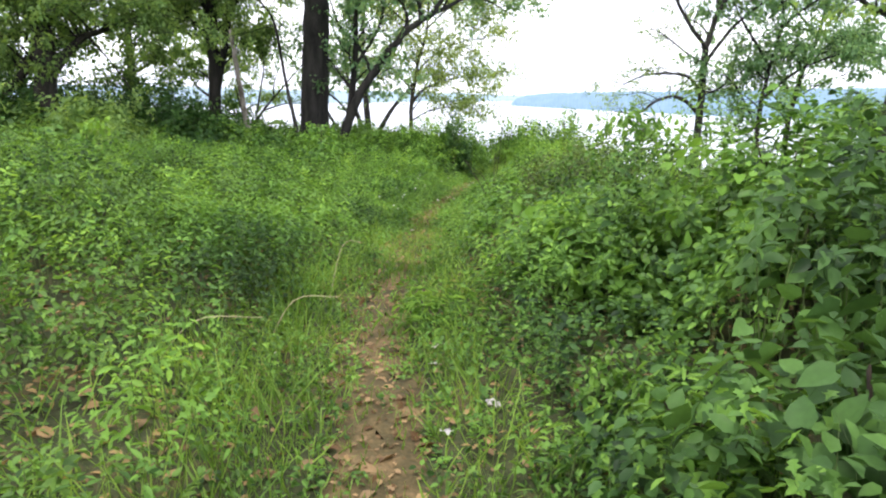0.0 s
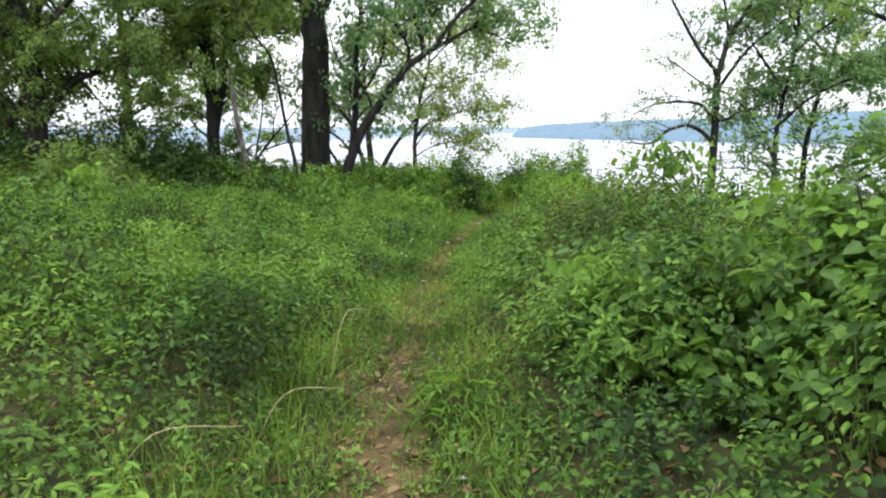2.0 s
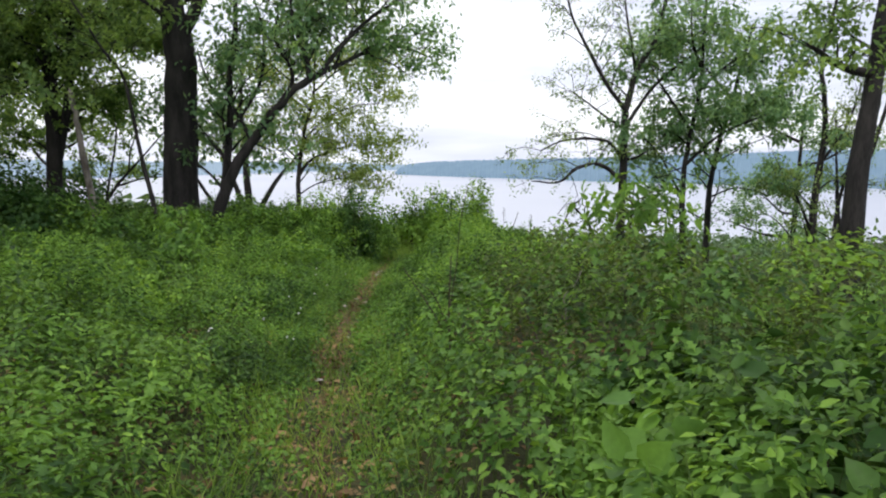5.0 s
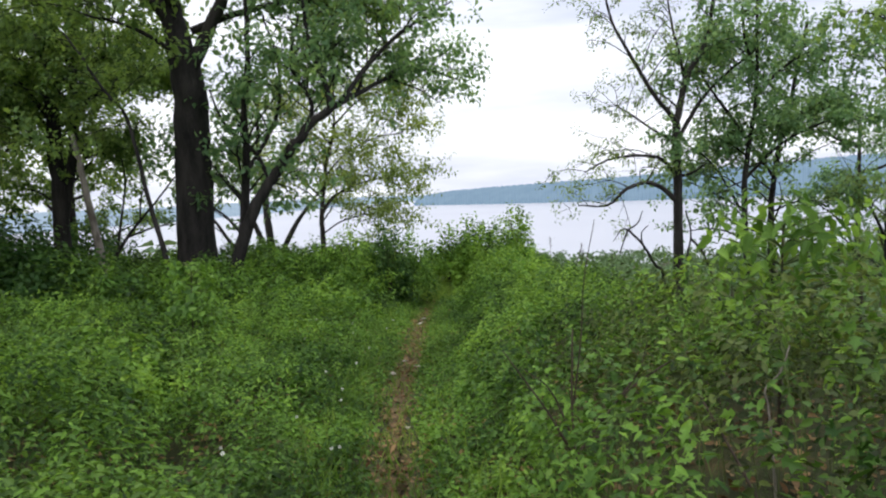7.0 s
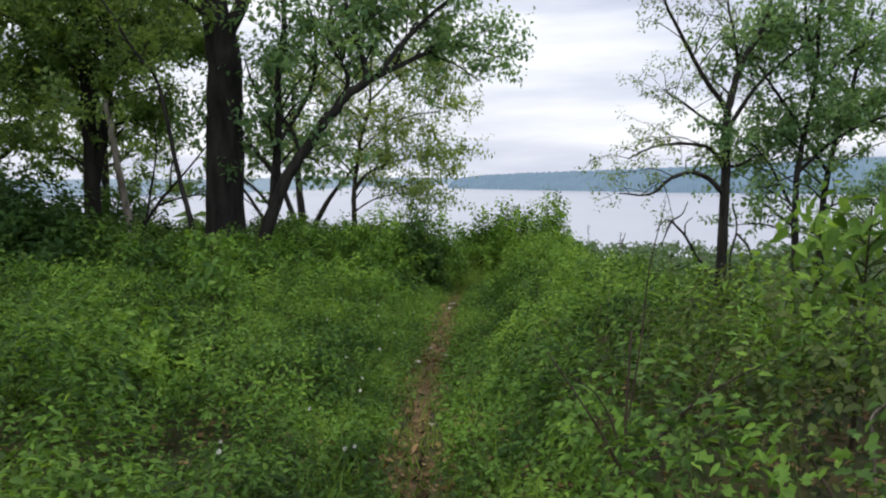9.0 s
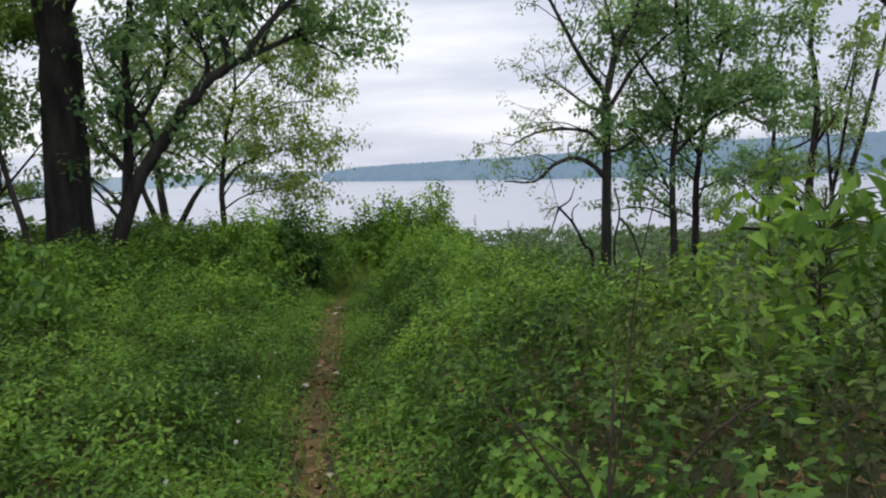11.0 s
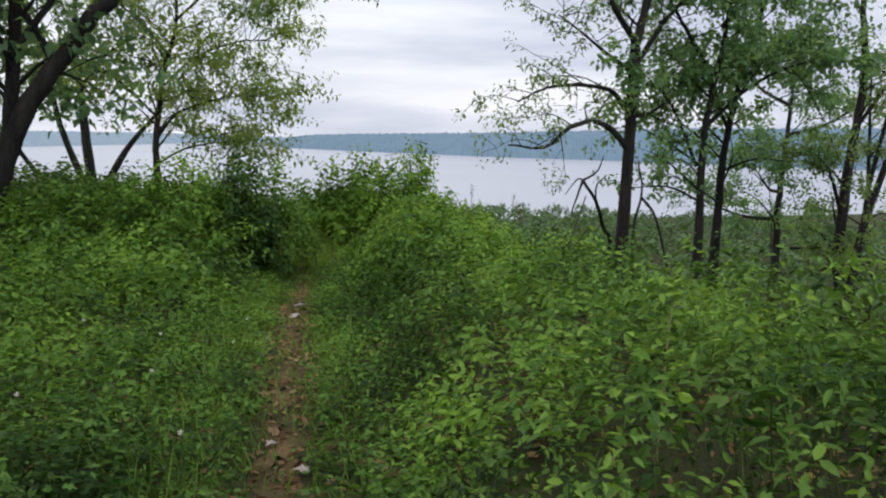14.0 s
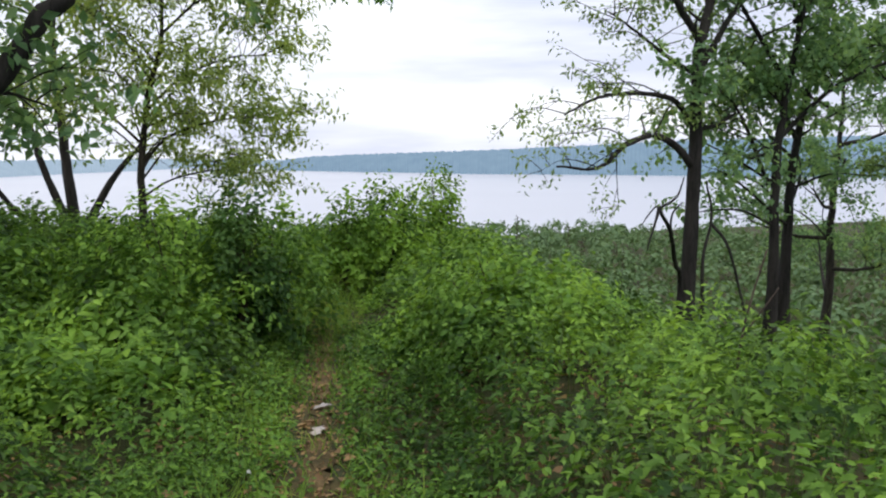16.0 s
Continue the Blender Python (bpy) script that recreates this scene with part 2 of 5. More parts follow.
def base_h(x, y):
    """How high the undergrowth stands on the whole above the ground."""
    d = x - path_x(y)
    a = np.maximum(np.abs(d) - 0.11 * smooth(10.5, 12, y), 0)
    left = 0.12 * smooth(0.14, 0.35, a) + 0.26 * smooth(0.35, 0.9, a) + 0.34 * smooth(1.0, 2.4, a) + 0.16 * smooth(3, 6, a)
    right = 0.16 * smooth(0.18, 0.4, a) + 0.42 * smooth(0.4, 1.0, a) + 0.28 * smooth(1.0, 2.0, a)
    thicket = smooth(2.6, 3.6, y) * (1 - smooth(4.9, 6.0, y))
    right = right + thicket * (0.22 * smooth(0.7, 1.4, a) + 0.25 * smooth(1.6, 3.0, a))
    h = np.where(d < 0, left, right)
    h = h + smooth(15, 21, y) * 0.25 * smooth(0.35, 1.4, a) * np.where(d > 0, 1 - smooth(1.6, 3.2, a), 1)
    h = h * np.where(d > 0, 1 - 0.25 * smooth(14, 18, y), 1)
    h = h * (1 - 0.35 * smooth(2.2, 3.5, d) * smooth(10, 12, y)) * (1 - 0.22 * smooth(0.6, 1.2, -d) * smooth(11, 13, y) * (1 - smooth(16, 18, y)))
    return h * (1 - 0.6 * smooth(3.0, 5.5, d) * smooth(13, 18, y))


# the cover is made of clumps of single kinds of plant, each a low dome
RES, RX0, RY0 = 0.1, -13.0, 0.0
_gx, _gy = np.meshgrid(RX0 + RES * np.arange(331), RY0 + RES * np.arange(345))
DOME, KIND = np.zeros(_gx.shape), np.zeros(_gx.shape, int)
_rng = np.random.default_rng(77)
for _ in range(2600):
    cx, cy, cr = _rng.uniform(-13, 20), _rng.uniform(0, 34.4), 0.25 + 0.85 * _rng.uniform(0, 1) ** 2
    ch, ck = _rng.uniform(0.35, 1.1), int(_rng.choice(4, p=[0.36, 0.30, 0.16, 0.18]))
    i0, i1 = max(0, int((cy - cr - RY0) / RES)), int((cy + cr - RY0) / RES) + 2
    j0, j1 = max(0, int((cx - cr - RX0) / RES)), int((cx + cr - RX0) / RES) + 2
    q = 1 - ((_gx[i0:i1, j0:j1] - cx) ** 2 + (_gy[i0:i1, j0:j1] - cy) ** 2) / cr ** 2
    dome = ch * np.sqrt(np.clip(q, 0, 1))
    win = dome > DOME[i0:i1, j0:j1]
    DOME[i0:i1, j0:j1][win] = dome[win]
    KIND[i0:i1, j0:j1][win] = ck

# fresh light green growth on the shoulders of the path towards the crest
# its lighter leaves also stand in for veiling glare over the middle distance
_d = _gx - path_x(_gy)
_chance = 0.55 * smooth(0.3, 0.6, _d) * (1 - smooth(3.0, 4.5, _d)) * smooth(10.0, 11.5, _gy) + 0.40 * smooth(0.3, 0.6, -_d) * (1 - smooth(2.5, 4.5, -_d)) * smooth(8.0, 11.0, _gy)
_patch = np.clip(0.5 + 0.55 * wave(_gx, _gy, 0.55, 4) + 0.2 * wave(_gx, _gy, 0.2, 2), 0, 1)
KIND[_patch < _chance] = 2
KIND[(KIND == 2) & (_gy < 5.0)] = 1


def cell(x, y):
    return (np.clip(((np.asarray(y) - RY0) / RES).round().astype(int), 0, DOME.shape[0] - 1),
            np.clip(((np.asarray(x) - RX0) / RES).round().astype(int), 0, DOME.shape[1] - 1))


def plant_h(x, y):
    """How high the undergrowth stands at one place."""
    return np.maximum(base_h(x, y) * (0.30 + 1.05 * DOME[cell(x, y)]), 0.0)


# ---- mesh helpers ----
def mesh_from(name, verts, tris, smooth_faces=True):
    me = bpy.data.meshes.new(name)
    verts, tris = np.asarray(verts, np.float32), np.asarray(tris, np.int32)
    me.vertices.add(len(verts))
    me.vertices.foreach_set("co", verts.ravel())
    me.loops.add(tris.size)
    me.loops.foreach_set("vertex_index", tris.ravel())
    me.polygons.add(len(tris))
    me.polygons.foreach_set("loop_start", np.arange(0, tris.size, tris.shape[1], dtype=np.int32))
    me.update(calc_edges=True)
    if not smooth_faces:
        me.shade_flat()
    return me


def mesh_object(name, verts, faces, material, parent=None, label="", smooth_faces=True):
    me = mesh_from(name, verts, faces, smooth_faces)
    me.materials.append(material)
    ob = new(name, me)
    if parent:
        ob.parent = parent
    if label:
        ob["label"] = label
    return ob


def part(name, bm, material, parent, label=""):
    me = bpy.data.meshes.new(name)
    bm.to_mesh(me)
    bm.free()
    me.materials.append(material)
    ob = new(name, me)
    ob.parent = parent
    if label:
        ob["label"] = label
    return ob


def holder(name, x, y, z):
    ob = new(name)
    ob.empty_display_size = 0.2
    ob.location = (x, y, z)
    return ob


def rows_norm(v):
    return v / np.maximum(np.linalg.norm(v, axis=-1, keepdims=True), 1e-9)


SHAPES = {  # leaf outlines: along the leaf, across it, lift
    "lozenge": (np.array([(0, 0, 0), (0.45, 0.5, 0.08), (1, 0, -0.12), (0.45, -0.5, 0.08)]),
                np.array([(0, 2, 1), (0, 3, 2)])),
    "oval": (np.array([(0, 0, 0), (0.25, 0.44, 0.06), (0.62, 0.42, 0.05), (1, 0, -0.14), (0.62, -0.42, 0.05), (0.25, -0.44, 0.06)]),
             np.array([(0, 2, 1), (0, 3, 2), (0, 4, 3), (0, 5, 4)])),
    "heart": (np.array([(0, 0, 0), (-0.08, 0.26, 0.05), (0.2, 0.5, 0.1), (0.6, 0.36, 0.04), (1, 0, -0.16), (0.6, -0.36, 0.04), (0.2, -0.5, 0.1), (-0.08, -0.26, 0.05)]),
              np.array([(0, 2, 1), (0, 3, 2), (0, 4, 3), (0, 5, 4), (0, 6, 5), (0, 7, 6)])),
    "lobed": (np.array([(0, 0, 0), (0.16, 0.40, 0.05), (0.34, 0.20, 0.02), (0.55, 0.52, 0.03), (0.66, 0.18, 0.0), (1, 0, -0.15), (0.66, -0.18, 0.0), (0.55, -0.52, 0.03), (0.34, -0.20, 0.02), (0.16, -0.40, 0.05)]),
              np.array([(0, 2, 1), (2, 4, 3), (0, 4, 2), (0, 5, 4), (0, 6, 5), (0, 8, 6), (8, 7, 6), (0, 9, 8)])),
    "blade": (np.array([(0, 0.5, 0), (0, -0.5, 0), (0.45, 0.42, 0), (0.45, -0.42, 0), (0.8, 0.25, -0.10), (0.8, -0.25, -0.10), (1, 0, -0.24)]),
              np.array([(0, 1, 3), (0, 3, 2), (2, 3, 5), (2, 5, 4), (4, 5, 6)])),
}


def leaf_arrays(shape, at, along, up, length, width):
    """Many leaves of one outline: where each springs, which way it points, its upper side, its length and width."""
    out, tri = SHAPES[shape]
    along = rows_norm(along)
    side = rows_norm(np.cross(up, along))
    top = np.cross(along, side)
    v = (at[:, None, :] + along[:, None, :] * (out[None, :, 0:1] * length[:, None, None])
         + side[:, None, :] * (out[None, :, 1:2] * width[:, None, None])
         + top[:, None, :] * (out[None, :, 2:3] * length[:, None, None]))
    k = len(out)
    f = tri[None] + (np.arange(len(at)) * k)[:, None, None]
    return v.reshape(-1, 3), f.reshape(-1, 3)


def join_arrays(parts):
    vs, fs, n = [], [], 0
    for v, f in parts:
        vs.append(v)
        fs.append(f + n)
        n += len(v)
    return np.concatenate(vs), np.concatenate(fs)


def shoots(rng, at, axis, reach, count, shape, size, slim, droop=0.3, spread=1.0):
    """Leafy shoots: at each place an axis with count leaves set alternately round it."""
    axis = rows_norm(axis)
    ref = np.where(np.abs(axis[:, 2:3]) > 0.9, np.array([[1.0, 0, 0]]), np.array([[0, 0, 1.0]]))
    e1 = rows_norm(np.cross(axis, ref))
    e2 = np.cross(axis, e1)
    phase = rng.uniform(0, 6.28, len(at))
    parts = []
    for i in range(count):
        u = (i + 0.6) / count
        a = phase + 2.4 * i + rng.normal(0, 0.35, len(at))
        out = e1 * np.cos(a)[:, None] + e2 * np.sin(a)[:, None]
        lean = rng.uniform(-0.15, 0.4, len(at))[:, None]
        d = out * spread + axis * (lean + 0.25 * u)
        d[:, 2] -= droop * rng.uniform(0.2, 1.6, len(at))
        p = at + axis * (reach * u)[:, None] + out * 0.015
        up = np.zeros_like(d)
        up[:, 2] = 1.0
        up = up + 0.55 * axis * np.array([1.0, 1.0, 0.2]) + rng.normal(0, 0.50, d.shape)
        s = size * rng.uniform(0.6, 1.2, len(at)) * (1.05 - 0.35 * u)
        parts.append(leaf_arrays(shape, p, d, up, s, s * slim))
    return join_arrays(parts)


def bend(points, steps=4):
    """A smooth line through a few points (Catmull-Rom)."""
    p = np.asarray(points, float)
    q = np.vstack([2 * p[0] - p[1], p, 2 * p[-1] - p[-2]])
    res = []
    for i in range(1, len(q) - 2):
        for s in np.arange(steps) / steps:
            res.append(0.5 * ((2 * q[i]) + (q[i + 1] - q[i - 1]) * s + (2 * q[i - 1] - 5 * q[i] + 4 * q[i + 1] - q[i + 2]) * s * s
                              + (3 * q[i] - q[i - 1] - 3 * q[i + 1] + q[i + 2]) * s ** 3))
    res.append(p[-1])
    return np.array(res)


def tube_arrays(line, radii, sides=8, rough=0.0, rng=None):
    """A round, slightly uneven limb along a line, closed at its end."""
    line = np.asarray(line, float)
    n = len(line)
    tang = rows_norm(np.gradient(line, axis=0))
    ref = np.array([1.0, 0.05, 0.0]) if abs(tang[0, 0]) < 0.9 else np.array([0, 1.0, 0])
    e1 = rows_norm(np.cross(tang, ref))
    e2 = np.cross(tang, e1)
    a = np.arange(sides) * 2 * np.pi / sides
    r = np.asarray(radii, float)[:, None]
    if rough and rng is not None:
        r = r * (1 + rough * rng.normal(0, 1, (n, sides)))
    v = line[:, None] + e1[:, None] * (np.cos(a)[None] * r)[..., None] + e2[:, None] * (np.sin(a)[None] * r)[..., None]
    i, j = np.meshgrid(np.arange(n - 1), np.arange(sides), indexing="ij")
    j2 = (j + 1) % sides
    q = np.stack([i * sides + j, i * sides + j2, (i + 1) * sides + j2, (i + 1) * sides + j], -1).reshape(-1, 4)
    tri = np.concatenate([q[:, [0, 1, 2]], q[:, [0, 2, 3]]])
    verts = np.vstack([v.reshape(-1, 3), line[-1:] + tang[-1:] * float(radii[-1])])
    cap = np.stack([(n - 1) * sides + np.arange(sides), (n - 1) * sides + (np.arange(sides) + 1) % sides, np.full(sides, n * sides)], -1)
    return verts, np.concatenate([tri, cap])


# ---- land, path, water, distance ----
def grid_axis(lo, hi, step, far_lo, far_hi, grow=1.16):
    mid = list(np.arange(lo, hi + 1e-6, step))
    s, v, up = step, hi, []
    while v < far_hi:
        s *= grow
        v += s
        up.append(min(v, far_hi))
    s, v, dn = step, lo, []
    while v > far_lo:
        s *= grow
        v -= s
        dn.append(max(v, far_lo))
    return np.array(dn[::-1] + mid + up)


def sheet(name, xs, ys, fz, material):
    gx, gy = np.meshgrid(xs, ys)
    v = np.stack([gx, gy, fz(gx, gy)], -1).reshape(-1, 3)
    w = len(xs)
    i, j = np.meshgrid(np.arange(len(ys) - 1), np.arange(w - 1), indexing="ij")
    a = i * w + j
    q = np.stack([a, a + 1, a + w + 1, a + w], -1).reshape(-1, 4)
    return mesh_object(name, v, q, material)


ground = sheet("ground", grid_axis(-13, 18, 0.3, -4700, 4700), grid_axis(-6, 38, 0.3, -900, 4700), ground_z, M_GROUND)
tagged(ground, "dark earth hilltop under dense undergrowth, sloping towards a lake", "ground", kind="structure")

# the trodden strip, 6 mm above the ground, with frayed edges
py = np.arange(-4, 25.6, 0.1)
cols = np.linspace(-1, 1, 11)
bare = np.interp(py, [-4, 2, 4.8, 6.0, 7.0, 10.0, 11.5, 18, 25], [0.24, 0.25, 0.25, 0.13, 0.04, 0.06, 0.13, 0.12, 0.06])
half_w = bare * (1 + 0.30 * wave(py, py * 0.3, 1.1) + 0.25 * wave(py, py, 0.4, 2))
px = path_x(py)[:, None] + cols[None] * half_w[:, None] + 0.07 * wave(py[:, None] + cols[None], cols[None] * 3 + py[:, None], 0.25)
pyy = np.repeat(py[:, None], len(cols), 1)
pz = ground_z(px, pyy) + 0.012 - 0.03 * np.abs(cols[None]) ** 4 + 0.008 * wave(px, pyy, 0.12)
w = len(cols)
i, j = np.meshgrid(np.arange(len(py) - 1), np.arange(w - 1), indexing="ij")
a = i * w + j
path = mesh_object("path", np.stack([px, pyy, pz], -1).reshape(-1, 3), np.stack([a, a + 1, a + w + 1, a + w], -1).reshape(-1, 4), M_SOIL)
tagged(path, "narrow trodden footpath of bare brown soil with leaf litter", "path", kind="structure")

bm = bmesh.new()
for vx, vy in ((-4800, 150), (4800, 150), (4800, 4800), (-4800, 4800)):
    bm.verts.new((vx, vy, WATER_Z))
bm.faces.new(bm.verts)
me = bpy.data.meshes.new("water")
bm.to_mesh(me)
bm.free()
me.materials.append(M_WATER)
tagged(new("water", me), "wide calm lake reflecting the overcast sky", "lake", kind="structure")


def ridge(name, az, dist, top, depth, material, label, seed):
    """A wooded shore ridge: bearing in degrees, distance and crest height at a few bearings, run back by depth."""
    rng = np.random.default_rng(seed)
    a = np.arange(az[0], az[-1], 0.06)
    d, h = np.interp(a, az, dist), np.interp(a, az, top)
    rough = np.interp(np.arange(len(a)), np.arange(0, len(a), 2), rng.normal(0, 1, len(np.arange(0, len(a), 2))))
    prof = [(0, -3), (6, 0.16), (40, 0.45), (70, 0.72), (140, 0.93), (230, 1.0), (depth, 0.98), (depth + 250, -0.2)]
    rowsv = []
    for back, lift in prof:
        dd = d + back + 12 * wave(a * 9, a, 3, seed)
        zz = WATER_Z + np.where(lift < 0, lift, lift * (h - WATER_Z)) + (1.0 * rough + 1.2 * wave(a * 9, a * 3 + back, 1.2) if lift > 0.96 else 0)
        rowsv.append(np.stack([dd * np.sin(np.radians(a)), dd * np.cos(np.radians(a)), zz], -1))
    v = np.concatenate(rowsv)
    n = len(a)
    i, j = np.meshgrid(np.arange(len(prof) - 1), np.arange(n - 1), indexing="ij")
    b = i * n + j
    ob = mesh_object(name, v, np.stack([b, b + 1, b + n + 1, b + n], -1).reshape(-1, 4), material)
    return tagged(ob, label, "ridge", kind="structure")


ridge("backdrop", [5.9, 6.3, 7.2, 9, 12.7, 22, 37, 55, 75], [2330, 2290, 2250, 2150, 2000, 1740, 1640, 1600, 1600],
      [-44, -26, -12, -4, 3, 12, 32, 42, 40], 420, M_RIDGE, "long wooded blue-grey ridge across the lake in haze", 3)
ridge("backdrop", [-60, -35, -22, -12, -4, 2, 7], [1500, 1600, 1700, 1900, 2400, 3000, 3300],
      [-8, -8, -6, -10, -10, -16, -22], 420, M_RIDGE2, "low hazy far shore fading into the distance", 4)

# woods on the low land by the lake
rng = np.random.default_rng(11)
n_far = 2200
far_r, far_a = 388 - 325 * rng.uniform(0, 1, n_far) ** 1.25, rng.uniform(-38, 62, n_far)
fx, fy = far_r * np.sin(np.radians(far_a)) * 1.0, far_r * np.cos(np.radians(far_a))
far_parts = []
k = 42
for x0, y0 in zip(fx, fy):
    z0 = float(ground_z(x0, y0))
    if z0 < -45.5:
        continue
    tall, wide = rng.uniform(8, 13), rng.uniform(3.2, 5.5)
    u = rows_norm(rng.normal(0, 1, (k, 3)))
    u[:, 2] = np.abs(u[:, 2]) * 1.1 - 0.25
    rad = rng.uniform(0.7, 1.05, (k, 1)) * (1 + 0.25 * np.sin(3 * u[:, :1] * 4 + x0))
    at = np.array([x0, y0, z0 + tall - wide * 0.8]) + u * rad * np.array([wide, wide, wide * 0.85])
    s = rng.uniform(1.1, 2.1, k)
    far_parts.append(leaf_arrays("lozenge", at, np.cross(u, rng.normal(0, 1, (k, 3))), u + np.array([0, 0, 0.4]) + rng.normal(0, 0.2, (k, 3)), s, s * 0.8))
fv, ff = join_arrays(far_parts)
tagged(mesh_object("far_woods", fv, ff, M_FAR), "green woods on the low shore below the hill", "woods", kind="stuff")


# ---- trees ----
def tree(name, label, limbs, bark, leafmat, seed, leaf=0.11, slim=0.62, shape="lozenge", branches=7, length=1.6, twigs=5,
         per_twig=2, start=0.45, lift=0.25, leaves=6, category="tree", droop=0.35, spreadout=1.0):
    """limbs: lists of (points, first radius, last radius, bears leaves); the first is the trunk."""
    rng = np.random.default_rng(seed)
    base = limbs[0][0][0]
    top = holder(name, *base)
    off = np.array(base)
    wood, tips, tipdirs = [], [], []
    for li, (pts, r0, r1, leafy) in enumerate(limbs):
        line = bend(pts, 5)
        u = np.linspace(0, 1, len(line))
        rad = np.interp(u, np.linspace(0, 1, len(r0)), r0) if r1 is None else r0 + (r1 - r0) * u
        r0, r1 = rad[0], rad[-1]
        line = line + rng.normal(0, 0.12 * r1 + 0.07 * r0, line.shape) * u[:, None]
        if li == 0:
            rad = rad * (1 + 0.45 * np.exp(-u * 14))
        v, f = tube_arrays(line - off, rad, 12 if r0 > 0.15 else 7, 0.035, rng)
        mesh_object("trunk" if li == 0 else "limb", v, f, bark, top)
        if not leafy:
            continue
        total = np.linalg.norm(np.diff(line, axis=0), axis=1).sum()
        nb = max(2, int(branches * leafy))
        for b in range(nb):
            s = start + (1 - start) * (b + rng.uniform(0.1, 0.9)) / nb
            k = min(int(s * (len(line) - 1)), len(line) - 2)
            p0 = line[k] + (line[k + 1] - line[k]) * (s * (len(line) - 1) - k)
            d0 = rows_norm((line[k + 1] - line[k])[None])[0]
            side = rng.normal(0, 1, 3) * np.array([1, 1, 0.35])
            d = rows_norm((side / np.linalg.norm(side) * spreadout + 0.55 * d0 + np.array([0, 0, lift]))[None])[0]
            ln = length * rng.uniform(0.6, 1.25) * (1.1 - 0.35 * s)
            mid = p0 + d * ln * 0.5 + np.array([0, 0, 0.05 * ln])
            end = p0 + d * ln + rng.normal(0, 0.12 * ln, 3) - np.array([0, 0, droop * 0.35 * ln])
            bl = bend([p0, mid, end], 3)
            rr = max(0.010, min(0.35 * (rad[k]), 0.034)) * (1 - 0.75 * np.linspace(0, 1, len(bl)))
            wood.append(tube_arrays(bl - off, rr, 5))
            for tq in range(twigs):
                q = rng.uniform(0.3, 1.0)
                m = min(int(q * (len(bl) - 1)), len(bl) - 2)
                t0 = bl[m] + (bl[m + 1] - bl[m]) * (q * (len(bl) - 1) - m)
                td = rows_norm((rng.normal(0, 1, 3) * np.array([1, 1, 0.5]) + 0.8 * d - np.array([0, 0, 0.2 * droop]))[None])[0]
                tl = ln * rng.uniform(0.22, 0.5)
                t1 = t0 + td * tl - np.array([0, 0, droop * 0.3 * tl])
                wood.append(tube_arrays(np.array([t0, (t0 + t1) / 2 + np.array([0, 0, 0.04 * tl]), t1]) - off, [0.007, 0.005, 0.003], 3))
                for g in range(per_twig):
                    w_ = rng.uniform(0.35, 1.0)
                    tips.append(t0 + (t1 - t0) * w_ + rng.normal(0, 0.05, 3))
                    tipdirs.append(td + rng.normal(0, 0.5, 3))
    if wood:
        v, f = join_arrays(wood)
        mesh_object("branchwork", v, f, bark, top)["kind"] = "stuff"
    if tips:
        at, dirs = np.array(tips) - off, np.array(tipdirs)
        v, f = shoots(rng, at, dirs, np.full(len(at), leaf * 2.0), leaves, shape, leaf, slim, droop=0.35)
        mesh_object("crown", v, f, leafmat, top)["kind"] = "stuff"
    return tagged(top, label, category)


def lift_points(pts, y, dy=0.0):
    """(x, z) pairs into places, the depth running from y to y + dy."""
    n = max(len(pts) - 1, 1)
    return [(x, y + dy * i / n, z) for i, (x, z) in enumerate(pts)]


def gz(x, y):
    return float(ground_z(x, y))


def grown_tree(name, label, x, y, tall, r, seed, bark, leafmat, lean=(0, 0), forks=6, first=0.35, limb_len=3.0, fill=1.0, **kw):
    """A woodland tree with limbs of its own growth."""
    rng = np.random.default_rng(seed + 500)
    z = gz(x, y) - 0.1
    n = 6
    pts = [(x + lean[0] * (i / n) ** 1.3 + rng.normal(0, 0.06) * i * 0.4, y + lean[1] * (i / n) + rng.normal(0, 0.05) * i * 0.4, z + tall * i / n) for i in range(n + 1)]
    limbs = [(pts, r, r * 0.25, 0.6 * fill)]
    for k in range(forks):
        s = first + (1 - first) * (k + 0.3) / forks * 0.92
        i = min(int(s * n), n - 1)
        p = np.array(pts[i]) + (np.array(pts[i + 1]) - np.array(pts[i])) * (s * n - i)
        a = rng.uniform(0, 6.28)
        ln = limb_len * rng.uniform(0.7, 1.2) * (1.15 - 0.6 * s)
        e = p + np.array([math.cos(a) * ln, math.sin(a) * ln, ln * rng.uniform(0.2, 0.7)])
        m = (p + e) / 2 + np.array([0, 0, -0.08 * ln])
        limbs.append(([tuple(p), tuple(m), tuple(e)], r * 0.42, r * 0.12, fill))
    return tree(name, label, limbs, bark, leafmat, seed, **kw)


